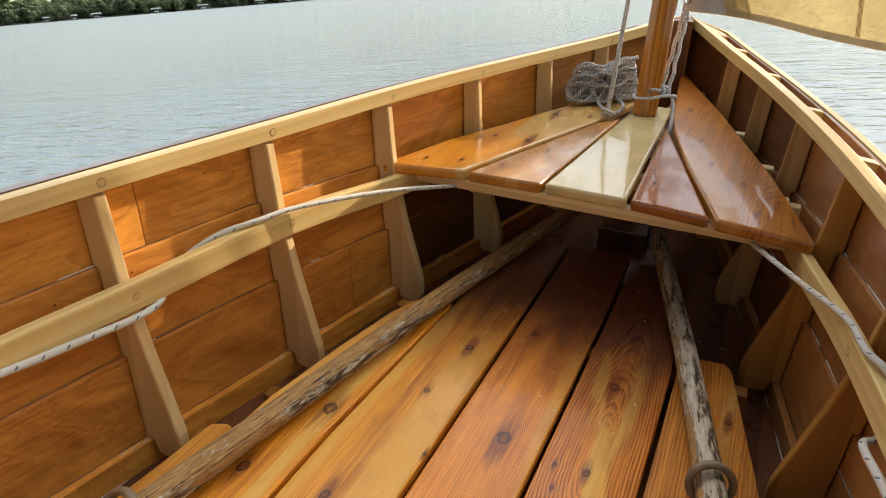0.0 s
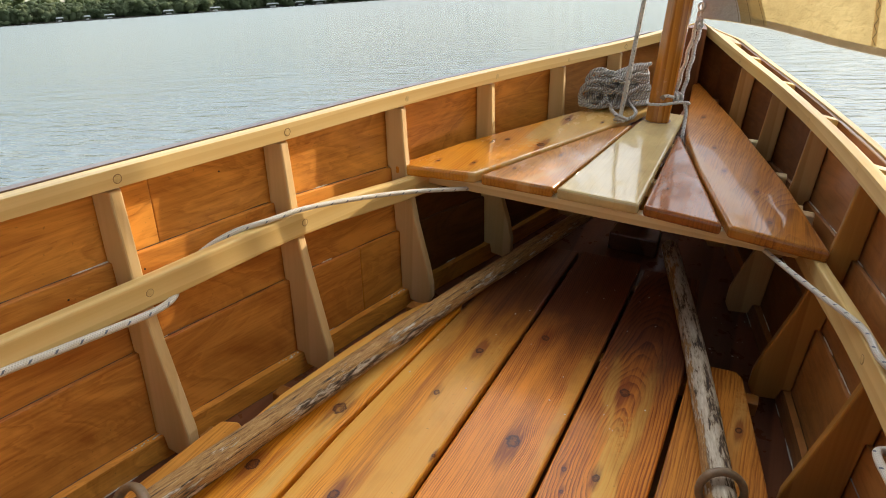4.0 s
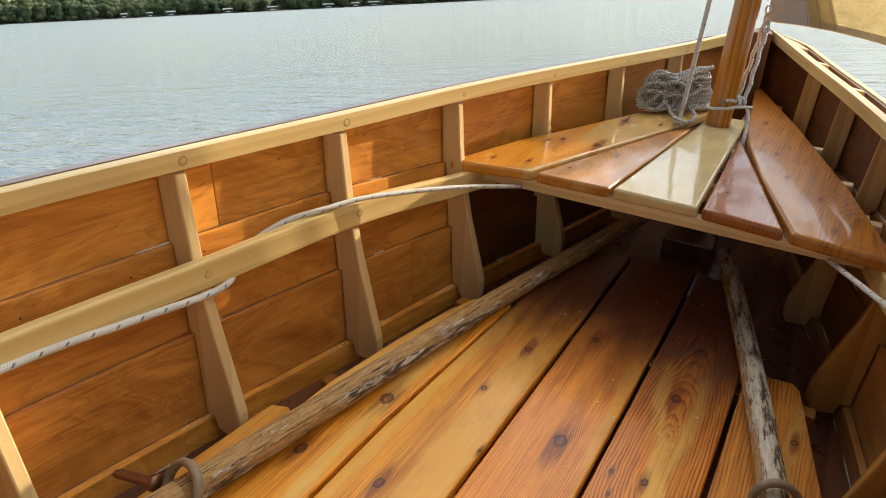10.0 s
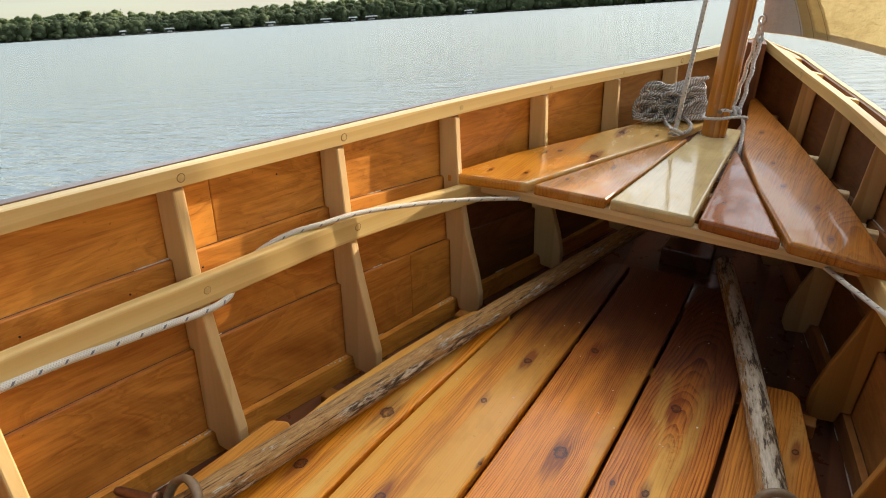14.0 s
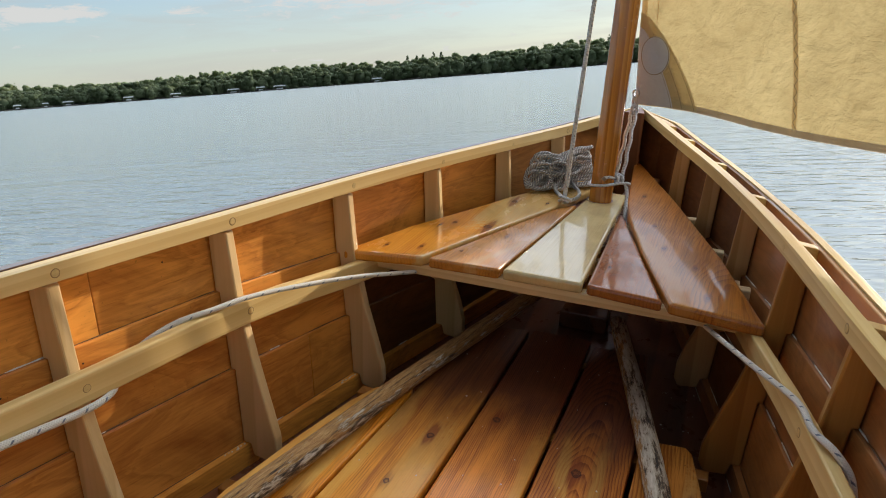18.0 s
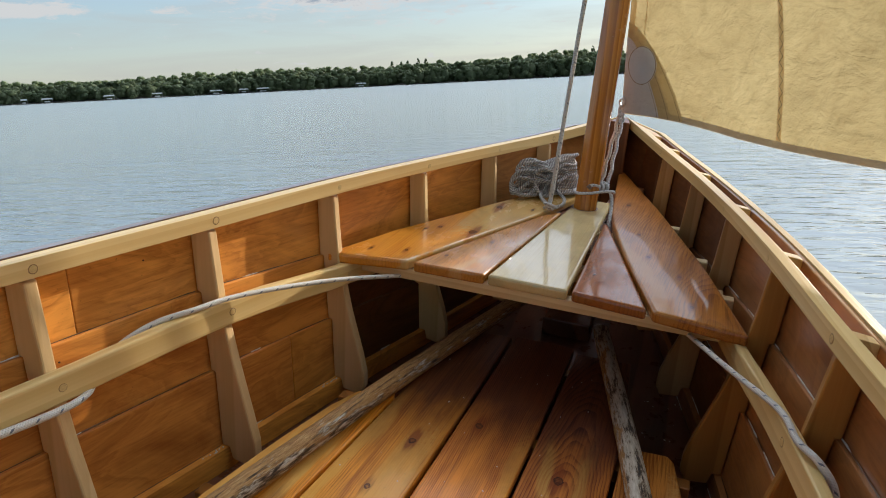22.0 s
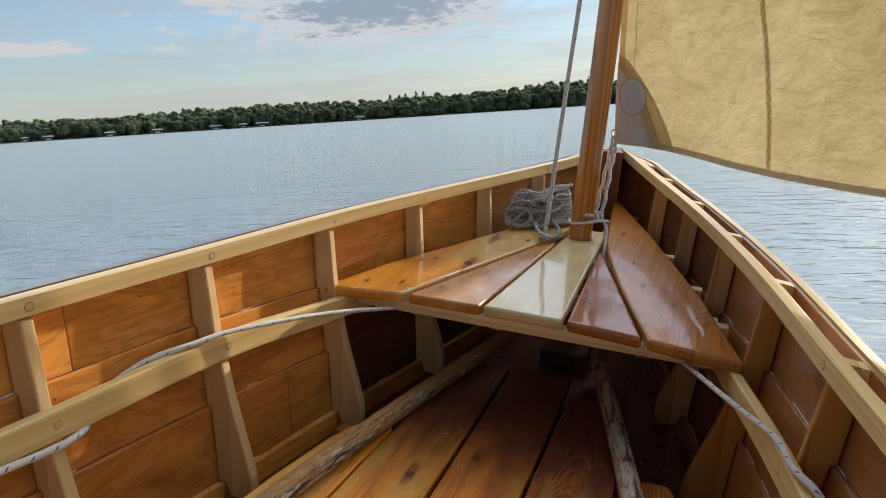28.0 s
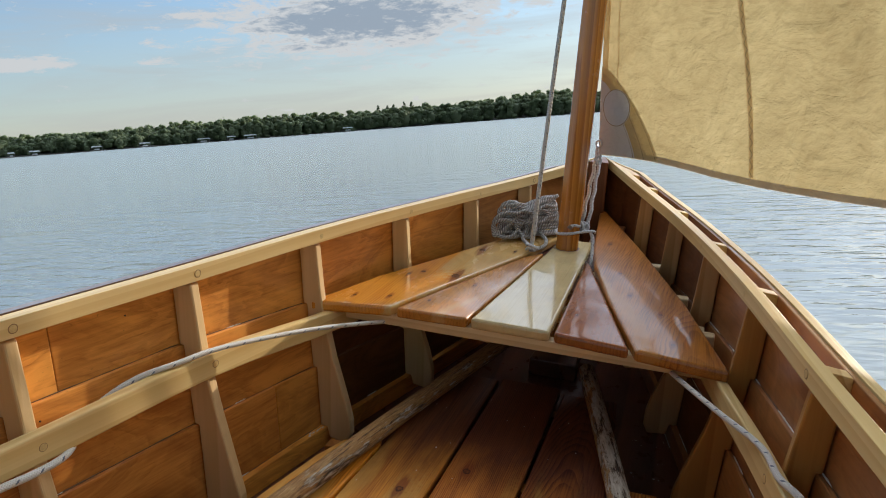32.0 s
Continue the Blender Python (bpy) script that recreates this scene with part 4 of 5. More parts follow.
oar((-0.398, -0.98, 0.0245), (-0.105, 0.52, 0.0195), 0.0205, "rough weathered oar lying along the port floorboards", 2, 0.143, 1, OARWOOD)
oar((0.365, -0.68, 0.0225), (0.105, 0.36, 0.0185), 0.0205, "flaking grey oar lying along the starboard floorboards", 5, 0.283, 0, OARBARK)


def line(name, label, pts, r, mat, sides=9, per=8, category="rope"):
    t = thing(name, label, category)
    path = smooth_path(pts, per)
    rad = [r[0] + (r[1] - r[0]) * i / (len(path) - 1) for i in range(len(path))] if isinstance(r, tuple) else r
    part("line", rope_mesh("line", path, rad, mat, sides), t)
    return t


# white lines led along the risers
line("braided_line", "white flecked braided line led along the port riser", [(-0.545, -1.5, 0.228), (-0.530, -1.10, 0.214), (-0.506, -0.824, 0.205), (-0.487, -0.725, 0.200), (-0.470, -0.66, 0.1990), (-0.460, -0.612, 0.1965), (-0.457, -0.575, 0.1955), (-0.463, -0.548, 0.1965), (-0.478, -0.525, 0.202), (-0.481, -0.500, 0.214), (-0.476, -0.468, 0.231), (-0.456, -0.425, 0.2470), (-0.428, -0.375, 0.2535), (-0.397, -0.29, 0.2535), (-0.33, -0.12, 0.231), (-0.247, 0.052, 0.198), (-0.19, 0.18, 0.175)], (0.0056, 0.0041), LINE, 10)
line("braided_line", "white flecked braided line led along the starboard riser", [(0.545, -1.5, 0.228), (0.520, -1.05, 0.212), (0.462, -0.64, 0.207), (0.443, -0.52, 0.198), (0.428, -0.440, 0.190), (0.442, -0.418, 0.187), (0.461, -0.405, 0.205), (0.457, -0.395, 0.235), (0.438, -0.380, 0.2555), (0.418, -0.345, 0.2565), (0.403, -0.275, 0.2540), (0.353, -0.150, 0.231), (0.282, 0.030, 0.200), (0.23, 0.18, 0.175)], (0.0054, 0.0041), LINE, 10)
# halyard beside the mast
line("halyard", "thin grey halyard made fast at the foot of the mast", [(-0.078, 0.500, 0.246), (-0.075, 0.500, 0.30), (-0.062, 0.505, 0.55), (-0.045, 0.51, 0.85), (0.0, 0.53, 1.6), (0.05, 0.56, 2.6)], 0.0052, HALYARD)

# heap of laid rope behind the mast: hanks whose ends droop to one side, and loops slipped off them
rg = random.Random(11)
along, side_v = Vector((0.88, 0.47, 0)), Vector((-0.47, 0.88, 0))
c0 = Vector((-0.128, 0.652, 0.2505))


def heap(a, h, d):
    """A point of the heap: a along it, h over the boards, d towards the planking."""
    return c0 + along * a + side_v * d + Vector((0, 0, max(h, 0.0052)))


coil_pts = []
for k in range(15):
    h0 = 0.005 + 0.0066 * k
    right, left = 0.100 - 0.0020 * k + rg.uniform(-0.006, 0.006), (-0.058 if k < 11 else -0.02) - rg.uniform(0.0, 0.030)
    wide, ph = rg.uniform(0.022, 0.036) - 0.0010 * k, rg.uniform(-0.2, 0.2)
    for i in range(14):
        q = 2 * math.pi * i / 14 + ph
        c = math.cos(q)
        a = (right + left) / 2 + (right - left) / 2 * c
        droop = 0.62 * h0 * max(0.0, 0.25 - c) ** 1.3 if k % 3 else 0.25 * h0 * max(0.0, -c)
        coil_pts.append(heap(a, h0 + 0.002 * math.sin(2 * q + k) - droop + rg.uniform(-0.0012, 0.0012), wide * math.sin(q) - 0.010 * max(0.0, -c) * (k / 12) + rg.uniform(-0.0015, 0.0015)))
# slipped loops: centre along and up, radii along and up, distance in front, starting angle, turns
for ca, ch, ra, rh, cd, q0, turns in ((-0.052, 0.034, 0.046, 0.031, -0.044, 1.2, 1.1), (-0.060, 0.058, 0.022, 0.022, -0.024, 0.3, 1.3), (-0.030, 0.060, 0.034, 0.024, -0.030, 2.6, 1.2), (-0.012, 0.038, 0.026, 0.034, -0.047, 0.8, 1.0), (-0.046, 0.072, 0.024, 0.014, -0.010, 1.0, 1.2), (0.004, 0.056, 0.046, 0.017, -0.034, 2.0, 1.1), (-0.070, 0.026, 0.032, 0.021, -0.050, 4.0, 1.15)):
    n = int(10 * turns)
    for i in range(n):
        q = q0 - 2 * math.pi * turns * i / n
        coil_pts.append(heap(ca + ra * math.cos(q), ch + rh * math.sin(q), cd + 0.010 * math.sin(q) + 0.006 * math.cos(2 * q) + rg.uniform(-0.002, 0.002)))
# its tail curls round the foot of the halyard
coil_pts += [Vector(q) for q in ((-0.135, 0.600, 0.262), (-0.112, 0.560, 0.256), (-0.090, 0.522, 0.2555), (-0.070, 0.500, 0.256), (-0.056, 0.510, 0.2555), (-0.052, 0.550, 0.2560), (-0.062, 0.592, 0.2565), (-0.088, 0.630, 0.262))]
coil = thing("rope_coil", "untidy heap of grey laid rope on the seat boards", "rope")
part("rope", rope_mesh("rope", smooth_path(coil_pts, 6), 0.0046, COIL, 10), coil)
hitch = thing("hitch", "grey rope hitch at the foot of the halyard", "rope")
part("line", rope_mesh("line", smooth_path([(-0.089, 0.496, 0.251), (-0.080, 0.488, 0.257), (-0.068, 0.492, 0.252), (-0.072, 0.505, 0.257), (-0.088, 0.507, 0.259), (-0.086, 0.490, 0.264), (-0.072, 0.488, 0.262), (-0.060, 0.500, 0.254)]), 0.0042, HALYARD), hitch)

SA = radians(35)
SD, SN = Vector((math.cos(SA), -math.sin(SA), 0)), Vector((math.sin(SA), math.cos(SA), 0))
TACK = Vector((0.0475, 0.640, 0.495))
SIZE = 0.878       # the cloth is laid out in sail units of 0.878 m

# tack line: two parts down from the sail to a lashing round the mast
tackline = thing("tack_line", "grey tack line lashed round the mast", "rope")
knot = Vector((0.035, 0.585, 0.301))
head = Vector((0.0465, 0.631, 0.466))
for off, skin in ((-0.0085, LINE), (0.0085, HALYARD)):
    pts = [knot.lerp(head, t) + Vector((off * (1 - 0.45 * t) + 0.0016 * math.sin(t * 21 + off * 300), 0, 0)) for t in stations(0.0, 1.0, 12)]
    part("strand", rope_mesh("strand", smooth_path(pts), [0.0046 + 0.0007 * math.sin(i * 1.9) for i in range(89)], skin, 10), tackline)
part("strand", rope_mesh("strand", smooth_path([(0.052, 0.580, 0.296), (0.061, 0.566, 0.276), (0.064, 0.552, 0.256), (0.067, 0.530, 0.236), (0.069, 0.505, 0.210)]), 0.0043, HALYARD), tackline, "loose tail of the line")
# the lashing lies flat on the faces of the mast
wrap = [(0.024, 0.600, 0.297), (0.000, 0.608, 0.293), (-0.024, 0.600, 0.289), (-0.0325, 0.576, 0.2865), (-0.026, 0.552, 0.2860), (-0.010, 0.5445, 0.288), (0.010, 0.5445, 0.291), (0.026, 0.552, 0.294), (0.044, 0.560, 0.297), (0.060, 0.566, 0.298), (0.064, 0.574, 0.294)]
part("lashing", rope_mesh("lashing", smooth_path(wrap, 6), 0.0036, HALYARD, 10), tackline)
rg = random.Random(4)


def knot_mesh(c, size, turns):
    """A tight knot: a cord wound over itself about a small core."""
    pts = []
    for i in range(turns * 7):
        q = 2 * math.pi * i / 7
        w = 2 * math.pi * i / (turns * 7)
        d = Vector((math.cos(q) * math.cos(w), math.sin(w) * math.cos(q), math.sin(q)))
        pts.append(c + Vector((d.x * size[0], d.y * size[1], d.z * size[2])) * rg.uniform(0.8, 1.1))
    return rope_mesh("knot", smooth_path(pts, 5), 0.0036, HALYARD)


part("knot", knot_mesh(knot + Vector((-0.003, -0.006, 0.002)), (0.014, 0.011, 0.011), 5), tackline, "bunched knot")
part("knot", knot_mesh(head, (0.008, 0.007, 0.012), 3), tackline, "bunched knot")
part("rope_end", rope_mesh("rope_end", smooth_path([(0.026, 0.568, 0.306), (0.016, 0.556, 0.310), (0.009, 0.549, 0.309), (0.005, 0.547, 0.304)]), [0.0042] * 17 + [0.0052] * 8, LINE), tackline, "whipped end of the line")
part("whipping", rope_mesh("whipping", smooth_path([(0.0085, 0.5485, 0.3088), (0.0055, 0.5470, 0.3055), (0.0035, 0.5462, 0.3025)], 3), 0.0058, RUBBER), tackline, "dark whipped end")
part("strand", rope_mesh("strand", smooth_path([head + Vector((-0.004, 0.004, 0.004)), head + Vector((-0.005, 0.008, 0.026)), TACK + Vector((0.003, -0.006, 0.004)), head + Vector((0.005, 0.004, 0.026)), head + Vector((0.004, 0.002, 0.004))]), 0.0038, HALYARD), tackline)

# ---- sail: u along the foot, h up from the tack ----
def foot(u):
    return spline([(0, -0.017), (0.11, -0.011), (0.22, -0.010), (0.46, -0.020), (0.75, -0.014), (1.2, 0.025), (2.3, 0.20)], u)


def sail_at(u, h, lift=0.0):
    """Point of the cloth; lift moves it towards the boat."""
    k = min(1.0, max(0.0, (h + 0.03) / 0.9))
    belly = 0.16 * math.sin(min(1, u / 2.3) * math.pi) * k
    crease = 0.006 * noise.noise(Vector((u * 5, h * 4, 1.7))) + 0.0034 * noise.noise(Vector((u * 15 + h * 6, h * 11, 4.2))) + 0.0016 * noise.noise(Vector((u * 34 - h * 9, h * 26 + u * 8, 7.9)))
    crease *= min(1.0, u / 0.05)
    return TACK + (SD * (u - 0.08 * max(0.0, h)) + Vector((0, 0, h)) + SN * (belly + crease - lift)) * SIZE


def cloth_mat(name, a, b, dense):
    m, g = material(name)
    co = g.add("ShaderNodeTexCoord", out=3)
    n1, n2 = g.noise(co, 3.0, 6, 0.6, 0.5), g.noise(co, 26.0, 5, 0.65, 0.3)
    col = g.mix(g.ramp(g.math("ADD", g.math("MULTIPLY", n1, 0.6), g.math("MULTIPLY", n2, 0.4)), (0.36, 0.0), (0.64, 1.0)), b, a)
    col = g.mix(g.ramp(g.noise(co, 11.0, 5, 0.7, 1.0), (0.62, 0.0), (0.80, 0.35)), col, tuple(c * 0.6 for c in b))
    # crumpled: soft folds and sharp little creases
    fold = g.math("ABSOLUTE", g.math("SUBTRACT", g.noise(g.mapped(co, (1.0, 1.0, 1.6)), 8.0, 4, 0.55, 0.5), 0.5))
    tiny = g.math("ABSOLUTE", g.math("SUBTRACT", g.noise(co, 34.0, 4, 0.6, 0.8), 0.5))
    h = g.math("ADD", g.math("ADD", n2, g.math("MULTIPLY", fold, 2.0)), g.math("ADD", g.math("MULTIPLY", tiny, 0.3), g.math("MULTIPLY", g.noise(co, 6.0, 3, 0.6, 0.6), 2.4)))
    nb = g.add("ShaderNodeBump", Height=h, Strength=0.85, Distance=0.009)
    tr = g.add("ShaderNodeBsdfTranslucent", Color=col, Normal=nb)
    df = g.add("ShaderNodeBsdfDiffuse", Color=col, Normal=nb)
    mx = g.tree.nodes.new("ShaderNodeMixShader")
    g.put(1.0 - dense, mx.inputs[0])
    g.put(df, mx.inputs[1])
    g.put(tr, mx.inputs[2])
    out = g.tree.nodes.new("ShaderNodeOutputMaterial")
    g.put(mx.outputs[0], out.inputs[0])
    return m


SAIL = cloth_mat("cream_sailcloth", (0.60, 0.480, 0.238), (0.40, 0.305, 0.138), 0.62)
SAIL_EDGE = cloth_mat("doubled_sailcloth", (0.84, 0.70, 0.43), (0.74, 0.60, 0.35), 0.45)
SAIL_PATCH = cloth_mat("grey_patch_cloth", (0.80, 0.81, 0.84), (0.70, 0.71, 0.74), 0.60)
SAIL_TACK = cloth_mat("olive_patch_cloth", (0.70, 0.59, 0.34), (0.60, 0.49, 0.27), 0.58)
SAIL_ROUND = cloth_mat("round_patch_cloth", (0.76, 0.80, 0.86), (0.68, 0.72, 0.78), 0.66)
SAIL_HEM = cloth_mat("greyed_hem_cloth", (0.60, 0.52, 0.40), (0.50, 0.42, 0.31), 0.64)
STITCH = plain("brown_thread", (0.32, 0.24, 0.14), 0.9)


def grid_mesh(name, nu, nh, fn, mat):
    v = [fn(i / nu, j / nh) for i in range(nu + 1) for j in range(nh + 1)]
    f = [(a, a + 1, a + nh + 2, a + nh + 1) for i in range(nu) for a in range(i * (nh + 1), i * (nh + 1) + nh)]
    return mesh_of(name, v, f, mat, True)


sail = thing("sail", "cream cotton lug sail glowing against the low sun", "sail")
WIDTH, TALL = 2.3, 2.5
part("cloth", grid_mesh("cloth", 200, 170, lambda s, t: sail_at(WIDTH * s * (1 - 0.35 * t), foot(WIDTH * s) + (TALL - foot(WIDTH * s)) * t), SAIL), sail)
part("foot_hem", grid_mesh("foot_hem", 110, 2, lambda s, t: sail_at(WIDTH * s, foot(WIDTH * s) - 0.002 + 0.0165 * t, 0.003), SAIL_HEM), sail, "dark doubled hem along the foot")
part("luff_tape", grid_mesh("luff_tape", 2, 80, lambda s, t: sail_at(0.002 + 0.020 * s, TALL * t, 0.003), SAIL_EDGE), sail, "doubled tape along the luff")


def seam_u(u0, h):
    return u0 - 0.24 * h + 0.012 * math.sin(h * 6)


for u0 in (0.062, 0.47, 0.90, 1.35, 1.80):
    wd = 0.012 if u0 > 0.1 else 0.003
    lean = 1.0 if u0 > 0.1 else 0.15
    seam = part("seam", grid_mesh("seam", 1, 70, lambda s, t, u0=u0, wd=wd, lean=lean: sail_at(u0 + (seam_u(u0, 1.3 * t) - u0) * lean + wd * s, foot(u0) + 0.0155 + 1.3 * t, 0.003), SAIL_EDGE), sail, "doubled panel seam")
    if u0 in (0.47, 0.90):
        zig, zf = [], []
        for i in range(64):
            h = foot(u0) + 0.017 + 0.013 * i
            u = seam_u(u0, h) + (0.002 if i % 2 else 0.010)
            p = sail_at(u, h, 0.0045)
            zig += [p + SD * 0.0008, p - SD * 0.0008]
            if i:
                a = len(zig) - 4
                zf.append((a, a + 1, a + 3, a + 2))
        part("stitching", mesh_of("stitching", zig, zf, STITCH), seam, "zigzag stitching")


def quarter(ru, rh, lift, mat, name, label):
    """A reinforcing patch in the tack corner with a full curved edge, and its row of stitches."""
    def at(s, t, lift=lift):
        u = 0.001 + ru * s * max(0.0, 1 - t) ** 0.66
        return sail_at(u, foot(u) + 0.001 + rh * t, lift)
    p = part(name, grid_mesh(name, 10, 20, at, mat), sail, label)
    part("stitching", grid_mesh("stitching", 1, 40, lambda s, t: at(0.955 + 0.0015 * s / ru, t * 0.97, lift + 0.0012), STITCH), p, "thin stitched line")
    return p


quarter(0.205, 0.240, 0.0035, SAIL_TACK, "tack_patch", "rounded reinforcing patch at the tack")
quarter(0.167, 0.222, 0.0045, SAIL_TACK, "tack_patch", "second reinforcing patch at the tack")
quarter(0.130, 0.204, 0.0055, SAIL_PATCH, "tack_patch", "grey inner patch at the tack")
round_patch = part("round_patch", grid_mesh("round_patch", 4, 28, lambda s, t: sail_at(0.062 + 0.047 * s * math.cos(t * 6.2832), 0.117 + 0.050 * s * math.sin(t * 6.2832), 0.0075), SAIL_ROUND), sail, "round grey patch")
part("stitching", grid_mesh("stitching", 1, 32, lambda s, t: sail_at(0.062 + (0.0445 + 0.002 * s) * math.cos(t * 6.2832), 0.117 + (0.0478 + 0.0016 * s) * math.sin(t * 6.2832), 0.009), STITCH), round_patch, "thin stitched ring")
part("grommet", ring_mesh("grommet", sail_at(0.004, 0.012, 0.008), SN, 0.0085, 0.0026, STEEL), sail, "bright metal eye at the tack")

# dried flecks on boards and bottom
rg = random.Random(8)
fv, ff = [], []
for k in range(64):
    if k < 36:
        x, y, z = rg.uniform(-0.22, 0.2), rg.uniform(-0.35, 0.24), 0.0012
    else:
        x, y, z = rg.uniform(0.20, 0.30), rg.uniform(-0.02, 0.28), 0.0
        z = zz(y, -0.0735)
    r = rg.choice((0.0007, 0.0009, 0.0012, 0.0016, 0.003 if k % 9 == 0 else 0.001)) * (1.0 if k < 36 else 1.5)
    b = len(fv)
    fv += [(x + r * math.cos(a) * rg.uniform(0.6, 1.3), y + r * math.sin(a) * rg.uniform(0.6, 1.5), z) for a in (0, 1.05, 2.1, 3.14, 4.2, 5.2)] + [(x, y, z + r * 0.4)]
    ff += [(b + i, b + (i + 1) % 6, b + 6) for i in range(6)]
fl = new("flecks", mesh_of("flecks", fv, ff, FLECK))
fl.matrix_basis = B
tagged(fl, "small pale dried flecks scattered on the floorboards", "debris", kind="stuff")

# ---- water: one sheet from the hull to the horizon ----
WL = -0.03
m, g = material("lake_water")
co = g.add("ShaderNodeTexCoord", out=3)
r1 = g.noise(g.mapped(co, (1.0, 2.6, 1.0), rot=(0, 0, 0.35)), 3.2, 2, 0.5, 0.5)
r2 = g.noise(g.mapped(co, (1.0, 2.0, 1.0), rot=(0, 0, -0.25)), 0.9, 3, 0.5, 0.5)
r3 = g.noise(g.mapped(co, (1.0, 3.0, 1.0), rot=(0, 0, 0.30)), 7.5, 2, 0.5, 0.3)
big = g.noise(co, 0.05, 3, 0.5)
rad = g.add("ShaderNodeVectorMath", props=dict(operation="LENGTH"), out=1, i0=co)
calm = g.math("DIVIDE", 1.0, g.math("ADD", 1.0, g.math("POWER", g.math("DIVIDE", rad, 8.0), 1.3)))
amp = g.math("MULTIPLY", g.ramp(big, (0.35, 0.5), (0.65, 1.0)), calm)
h = g.math("MULTIPLY", g.math("ADD", g.math("ADD", g.math("MULTIPLY", r1, 0.052), g.math("MULTIPLY", r2, 0.095)), g.math("MULTIPLY", r3, 0.022)), amp)
WATER = finish(m, g, Base_Color=(0.266, 0.308, 0.305, 1), Roughness=g.math("ADD", 0.05, g.math("MULTIPLY", g.math("SUBTRACT", 1.0, calm), 0.16)), IOR=1.6, bump=(h, 0.52, 1.0))
ring0 = []
for s, seq in ((-1, stations(STERN, BOW, 24)), (1, stations(BOW, STERN, 24))):
    for y in seq:
        q = B @ Vector((s * (rail_x(y) + 0.012), y, 0))
        ring0.append(Vector((q.x, q.y, WL)))
cen = sum(ring0, Vector()) / len(ring0)
radii = [0, 0.5, 2, 6, 20, 80, 300, 900, 2500, 4500]
wv, wf = [], []
for r in radii:
    for p in ring0:
        a = math.atan2(p.y - cen.y, p.x - cen.x)
        wv.append((p.x + math.cos(a) * r, p.y + math.sin(a) * r, WL))
n = len(ring0)
for k in range(len(radii) - 1):
    for i in range(n):
        j = (i + 1) % n
        wf.append((k * n + i, k * n + j, (k + 1) * n + j, (k + 1) * n + i))
me = mesh_of("water", wv, wf, WATER)
if sum(p.normal.z for p in me.polygons) < 0:
    me.flip_normals()
tagged(new("water", me), "rippled grey-blue lake water reflecting the evening sky", "water", kind="structure")

# ---- far wooded shore ----
LEAF = []
# second, darker copy puts the shade of the lower woods into the leaf colour
for k, (a, b) in enumerate((((0.185, 0.240, 0.110), (0.30, 0.345, 0.165)), ((0.140, 0.185, 0.095), (0.235, 0.275, 0.145)))):
    m, g = material("summer_leaves")
    co = g.add("ShaderNodeTexCoord", out=3)
    isl = g.add("ShaderNodeNewGeometry", out=8)
    f = g.math("ADD", g.math("MULTIPLY", isl, 0.25), g.math("MULTIPLY", g.noise(co, 0.09, 3), 0.8))
    leaf = g.mix(g.ramp(f, (0.25, 0.0), (0.85, 1.0)), a, b)
    mx = g.tree.nodes.new("ShaderNodeMixShader")
    g.put(0.55, mx.inputs[0])
    g.put(g.add("ShaderNodeBsdfPrincipled", Base_Color=leaf, Roughness=0.6, Specular_IOR_Level=0.22), mx.inputs[1])
    g.put(g.add("ShaderNodeBsdfTranslucent", Color=leaf), mx.inputs[2])
    out = g.tree.nodes.new("ShaderNodeOutputMaterial")
    g.put(mx.outputs[0], out.inputs[0])
    LEAF.append(m)
BANK = plain("muddy_bank", (0.06, 0.055, 0.04), 0.9, scale=0.3)


def bearing_point(az, dist):
    return Vector((-math.sin(radians(az)) * dist, math.cos(radians(az)) * dist, 0))


def shore_dist(az):
    return 520 + 25 * noise.noise(Vector((az * 0.12, 3.1, 0)))


bv, bf = [], []
azs = [k * 1.5 - 75 for k in range(131)]
for az in azs:
    d = shore_dist(az)
    for dd, z in ((-3, WL - 0.2), (0, 0.5), (14, 1.6), (80, 5.0), (160, 4.0)):
        p = bearing_point(az, d + dd)
        bv.append((p.x, p.y, z))
for i in range(len(azs) - 1):
    for j in range(4):
        a = i * 5 + j
        bf.append((a, a + 1, a + 6, a + 5))
tagged(new("shore_bank", mesh_of("shore_bank", bv, bf, BANK)), "dark low lake bank under the woods", "bank", kind="structure")

rng = random.Random(7)


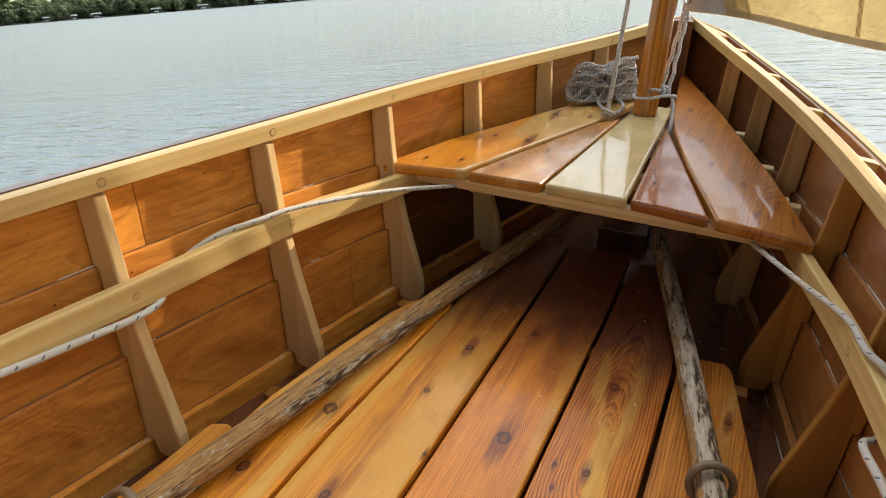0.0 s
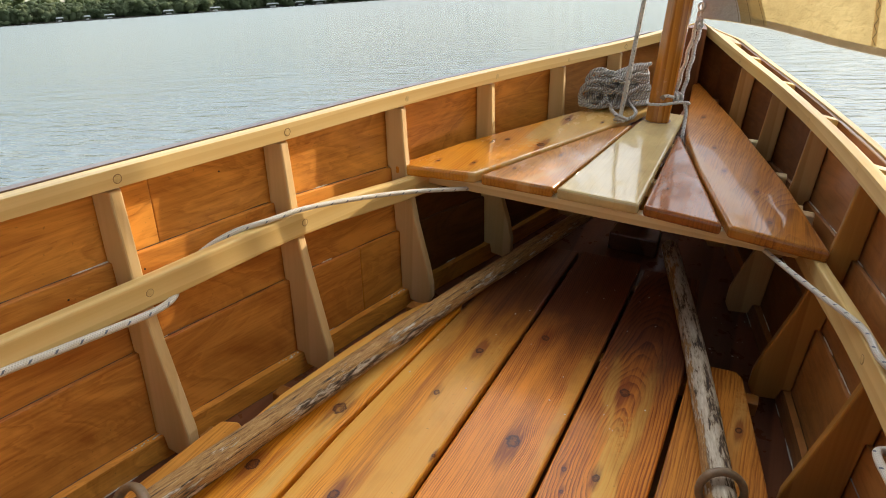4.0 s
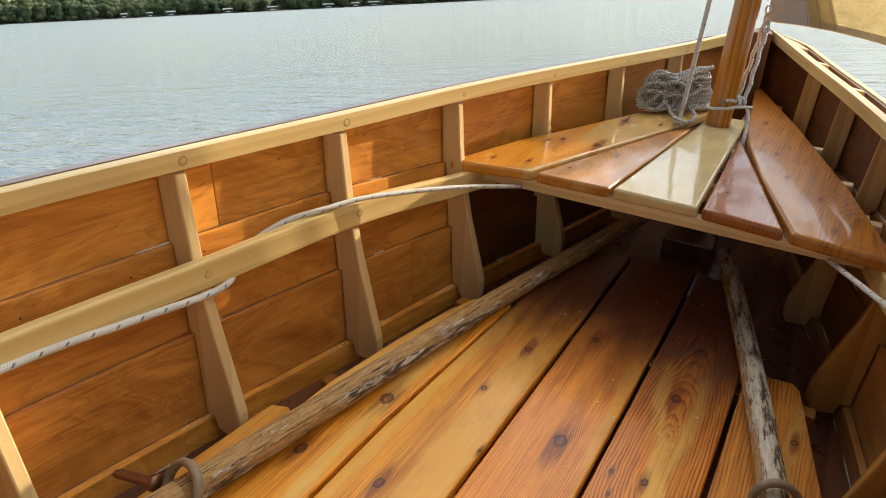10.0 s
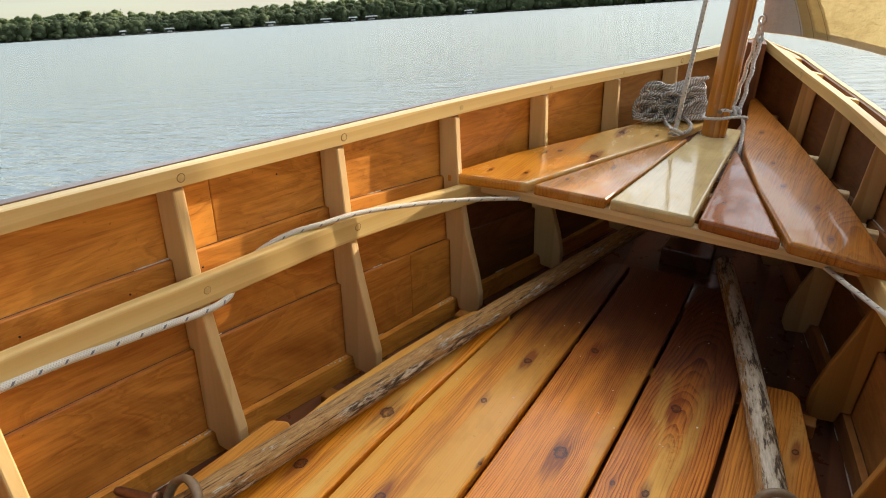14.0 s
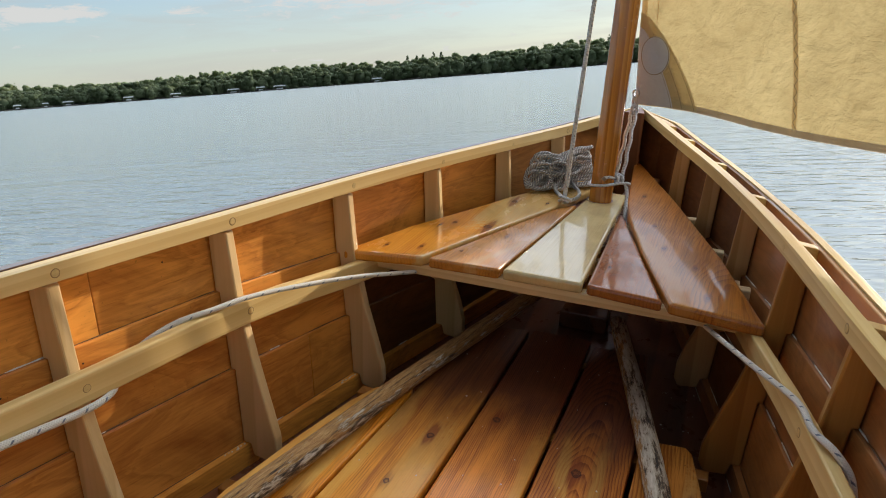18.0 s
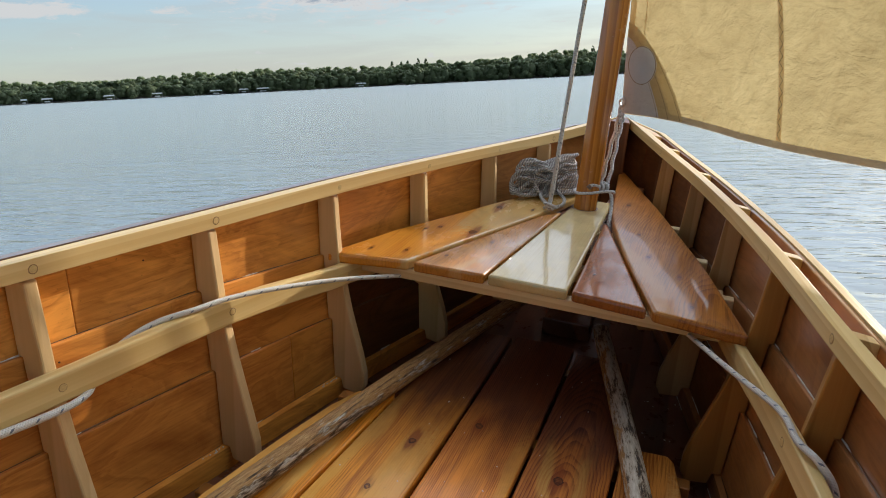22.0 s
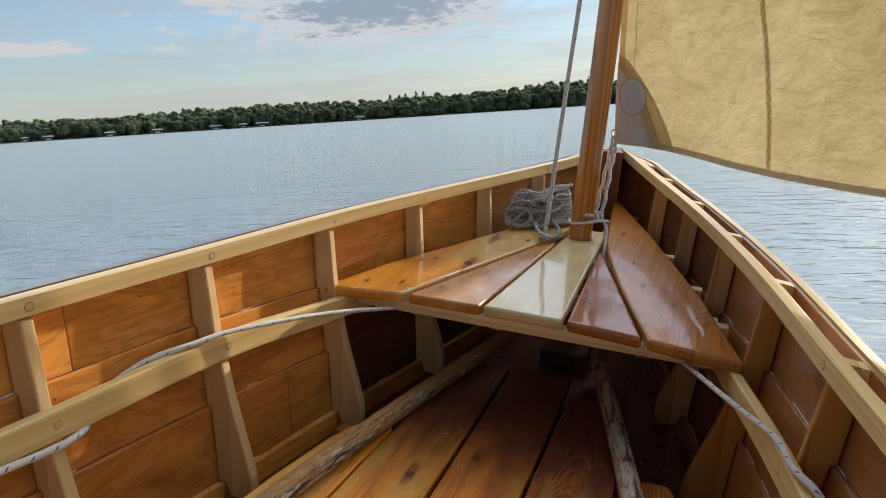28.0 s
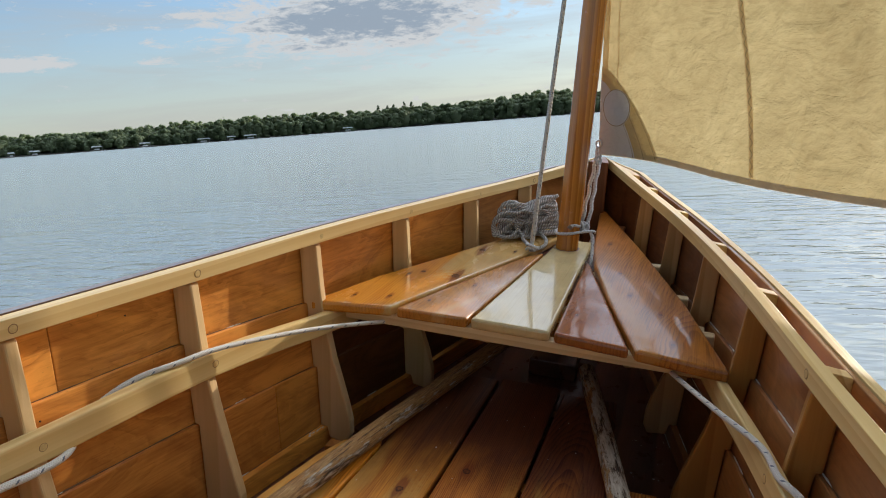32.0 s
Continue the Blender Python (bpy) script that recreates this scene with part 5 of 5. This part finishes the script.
def lobe(c, rx, rz, leaves, v, f, size):
    """One bough of a crown: a lumpy core under a loose skin of small leaf sprays."""
    seed = Vector((c.x * 0.13, c.y * 0.13, c.z * 0.4))
    b, n, rows = len(v), 7, 5
    for j in range(rows):
        e = math.pi * (0.06 + 0.88 * j / (rows - 1)) - math.pi / 2
        for i in range(n):
            a = 2 * math.pi * i / n
            d = Vector((math.cos(a) * math.cos(e), math.sin(a) * math.cos(e), math.sin(e)))
            k = 0.80 + 0.40 * noise.noise(d * 1.5 + seed)
            v.append(c + Vector((d.x * rx, d.y * rx, d.z * rz)) * k)
    for j in range(rows - 1):
        for i in range(n):
            f.append((b + j * n + i, b + j * n + (i + 1) % n, b + (j + 1) * n + (i + 1) % n, b + (j + 1) * n + i))
    f.append(tuple(b + (rows - 1) * n + i for i in range(n)))
    for _ in range(leaves):
        d = Vector((rng.gauss(0, 1), rng.gauss(0, 1), rng.gauss(0.3, 1))).normalized()
        k = (0.80 + 0.40 * noise.noise(d * 1.5 + seed)) * rng.uniform(0.94, 1.16)
        p = c + Vector((d.x * rx, d.y * rx, d.z * rz)) * k
        s = size * rng.uniform(0.5, 1.4)
        t = Vector((rng.gauss(0, 1), rng.gauss(0, 1), rng.gauss(0, 0.6))).normalized() * s
        q = t.cross(d + Vector((rng.gauss(0, 0.5), rng.gauss(0, 0.5), 0.4))).normalized() * s * 0.7
        b = len(v)
        v += [p - t, p + q, p + t * 0.9, p - q]
        f.append((b, b + 1, b + 2, b + 3))


for layer, (back, count, lo, hi) in enumerate(((4, 250, 7.5, 10.5), (16, 280, 10.0, 12.8), (34, 330, 12.8, 14.8))):
    v, f = [], []
    for k in range(count):
        az = -30 + 105 * (k + rng.uniform(-0.45, 0.45)) / count
        d = shore_dist(az) + back + rng.uniform(-5, 7)
        grow = 1.0 + 0.22 * noise.noise(Vector((az * 0.16, layer * 0.4, 0.5))) + 0.20 * max(0, (32 - az) / 30)
        hgt = rng.uniform(lo, hi) * grow * 1.14
        p = bearing_point(az, d)
        wide = rng.uniform(3.2, 6.0)
        lobe(p + Vector((0, 0, hgt * 0.45)), wide * 0.85, hgt * 0.45, 40, v, f, 0.6)
        for _ in range(rng.randint(4, 7)):
            a, r = rng.uniform(0, 6.2832), wide * 0.75 * math.sqrt(rng.random())
            up = rng.uniform(0.62, 0.93) - 0.10 * r / wide
            size = rng.uniform(1.3, 2.6)
            lobe(p + Vector((math.cos(a) * r, math.sin(a) * r, hgt * up)), size * 1.25, size * 0.8, 46, v, f, 0.42)
        if layer == 0:
            for _ in range(3):
                lobe(p + Vector((rng.uniform(-4, 4), rng.uniform(-4, 1), rng.uniform(1.0, 4.0))), rng.uniform(1.6, 2.8), rng.uniform(1.2, 2.6), 34, v, f, 0.45)
    # the two lower layers take the leaf copy with shade in its colour
    tagged(new("far_woods", mesh_of("far_woods", v, f, LEAF[0 if layer == 2 else 1], True)), "dense dark green summer woods along the far shore", "trees", kind="stuff")
# a few firs that stand above the canopy
v, f = [], []
for az, top in ((24.8, 17.6), (24.1, 17.0), (23.6, 17.4), (22.8, 18.6), (22.2, 18.4), (9.5, 21.0), (9.0, 20.0), (8.2, 22.0), (5.0, 21.0)):
    p = bearing_point(az, shore_dist(az) + 40)
    for k in range(70):
        h = rng.random()
        r = 3.0 * (1 - h) ** 0.7 * math.sqrt(rng.random())
        a = rng.uniform(0, 6.2832)
        q = p + Vector((math.cos(a) * r, math.sin(a) * r, top - 9 + 9 * h))
        b, s = len(v), 0.7
        v += [q + Vector(w) * s * rng.uniform(0.7, 1.2) for w in ((1, 0, -0.3), (0, 1, -0.3), (-1, 0, -0.3), (0, -1, -0.3), (0, 0, 0.8), (0, 0, -0.6))]
        f += [(b + i, b + (i + 1) % 4, b + 4) for i in range(4)] + [(b + (i + 1) % 4, b + i, b + 5) for i in range(4)]
tagged(new("far_firs", mesh_of("far_firs", v, f, LEAF[1], True)), "dark fir tops above the far canopy", "trees", kind="stuff")

# white boat lifts and docks under the trees
WHITE = plain("white_canopy", (0.80, 0.80, 0.78), 0.6, scale=0.5, amount=0.1)
GREYP = plain("grey_dock", (0.30, 0.29, 0.27), 0.8, scale=0.5)


def boat_lift(az, wide, deep, tall):
    d = shore_dist(az) - 10
    at = Matrix.Translation(bearing_point(az, d)) @ Matrix.Rotation(radians(az), 4, "Z")
    t = thing("boat_lift", "white canopied boat lift beside a small dock at the shore", "boat lift", "boat lifts along the shore", at=at)
    w = wide / 2
    v, f = sweep([[(-w, y, tall), (w, y, tall), (w * 0.8, y, tall + 0.75), (-w * 0.8, y, tall + 0.75)] for y in (-deep / 2, deep / 2)])
    part("canopy", fix(mesh_of("canopy", v, f, WHITE), 0.05, 1), t, "white canopy")
    for x in (-w * 0.9, w * 0.9):
        for y in (-deep * 0.4, deep * 0.4):
            vv, ff = box(x - 0.08, x + 0.08, y - 0.08, y + 0.08, WL - 0.3, tall + 0.02)
            part("post", fix(mesh_of("post", vv, ff, GREYP)), t)
    vv, ff = box(w + 0.5, w + 2.0, -deep / 2, deep / 2 + 8, 0.45, 0.6)
    part("dock", fix(mesh_of("dock", vv, ff, GREYP)), t, "grey dock planks")
    vv, ff = sweep([[(-w * 0.5, y, 0.6 + 0.3 * k), (w * 0.5, y, 0.6 + 0.3 * k), (w * 0.4, y, 1.3), (-w * 0.4, y, 1.3)] for k, y in enumerate((-deep * 0.3, deep * 0.3))])
    part("hull", fix(mesh_of("hull", vv, ff, WHITE)), t, "white hull on the lift")
    return t


for az, wide in ((52.4, 4.5), (50.7, 4.0), (49.3, 6.5), (45.4, 6.5), (42.2, 7.0), (38.1, 8.5), (36.1, 6.5), (34.7, 9.0), (27.3, 7.5), (62.0, 6.0), (68.0, 7.0)):
    boat_lift(az, wide, 7.0, 2.3)
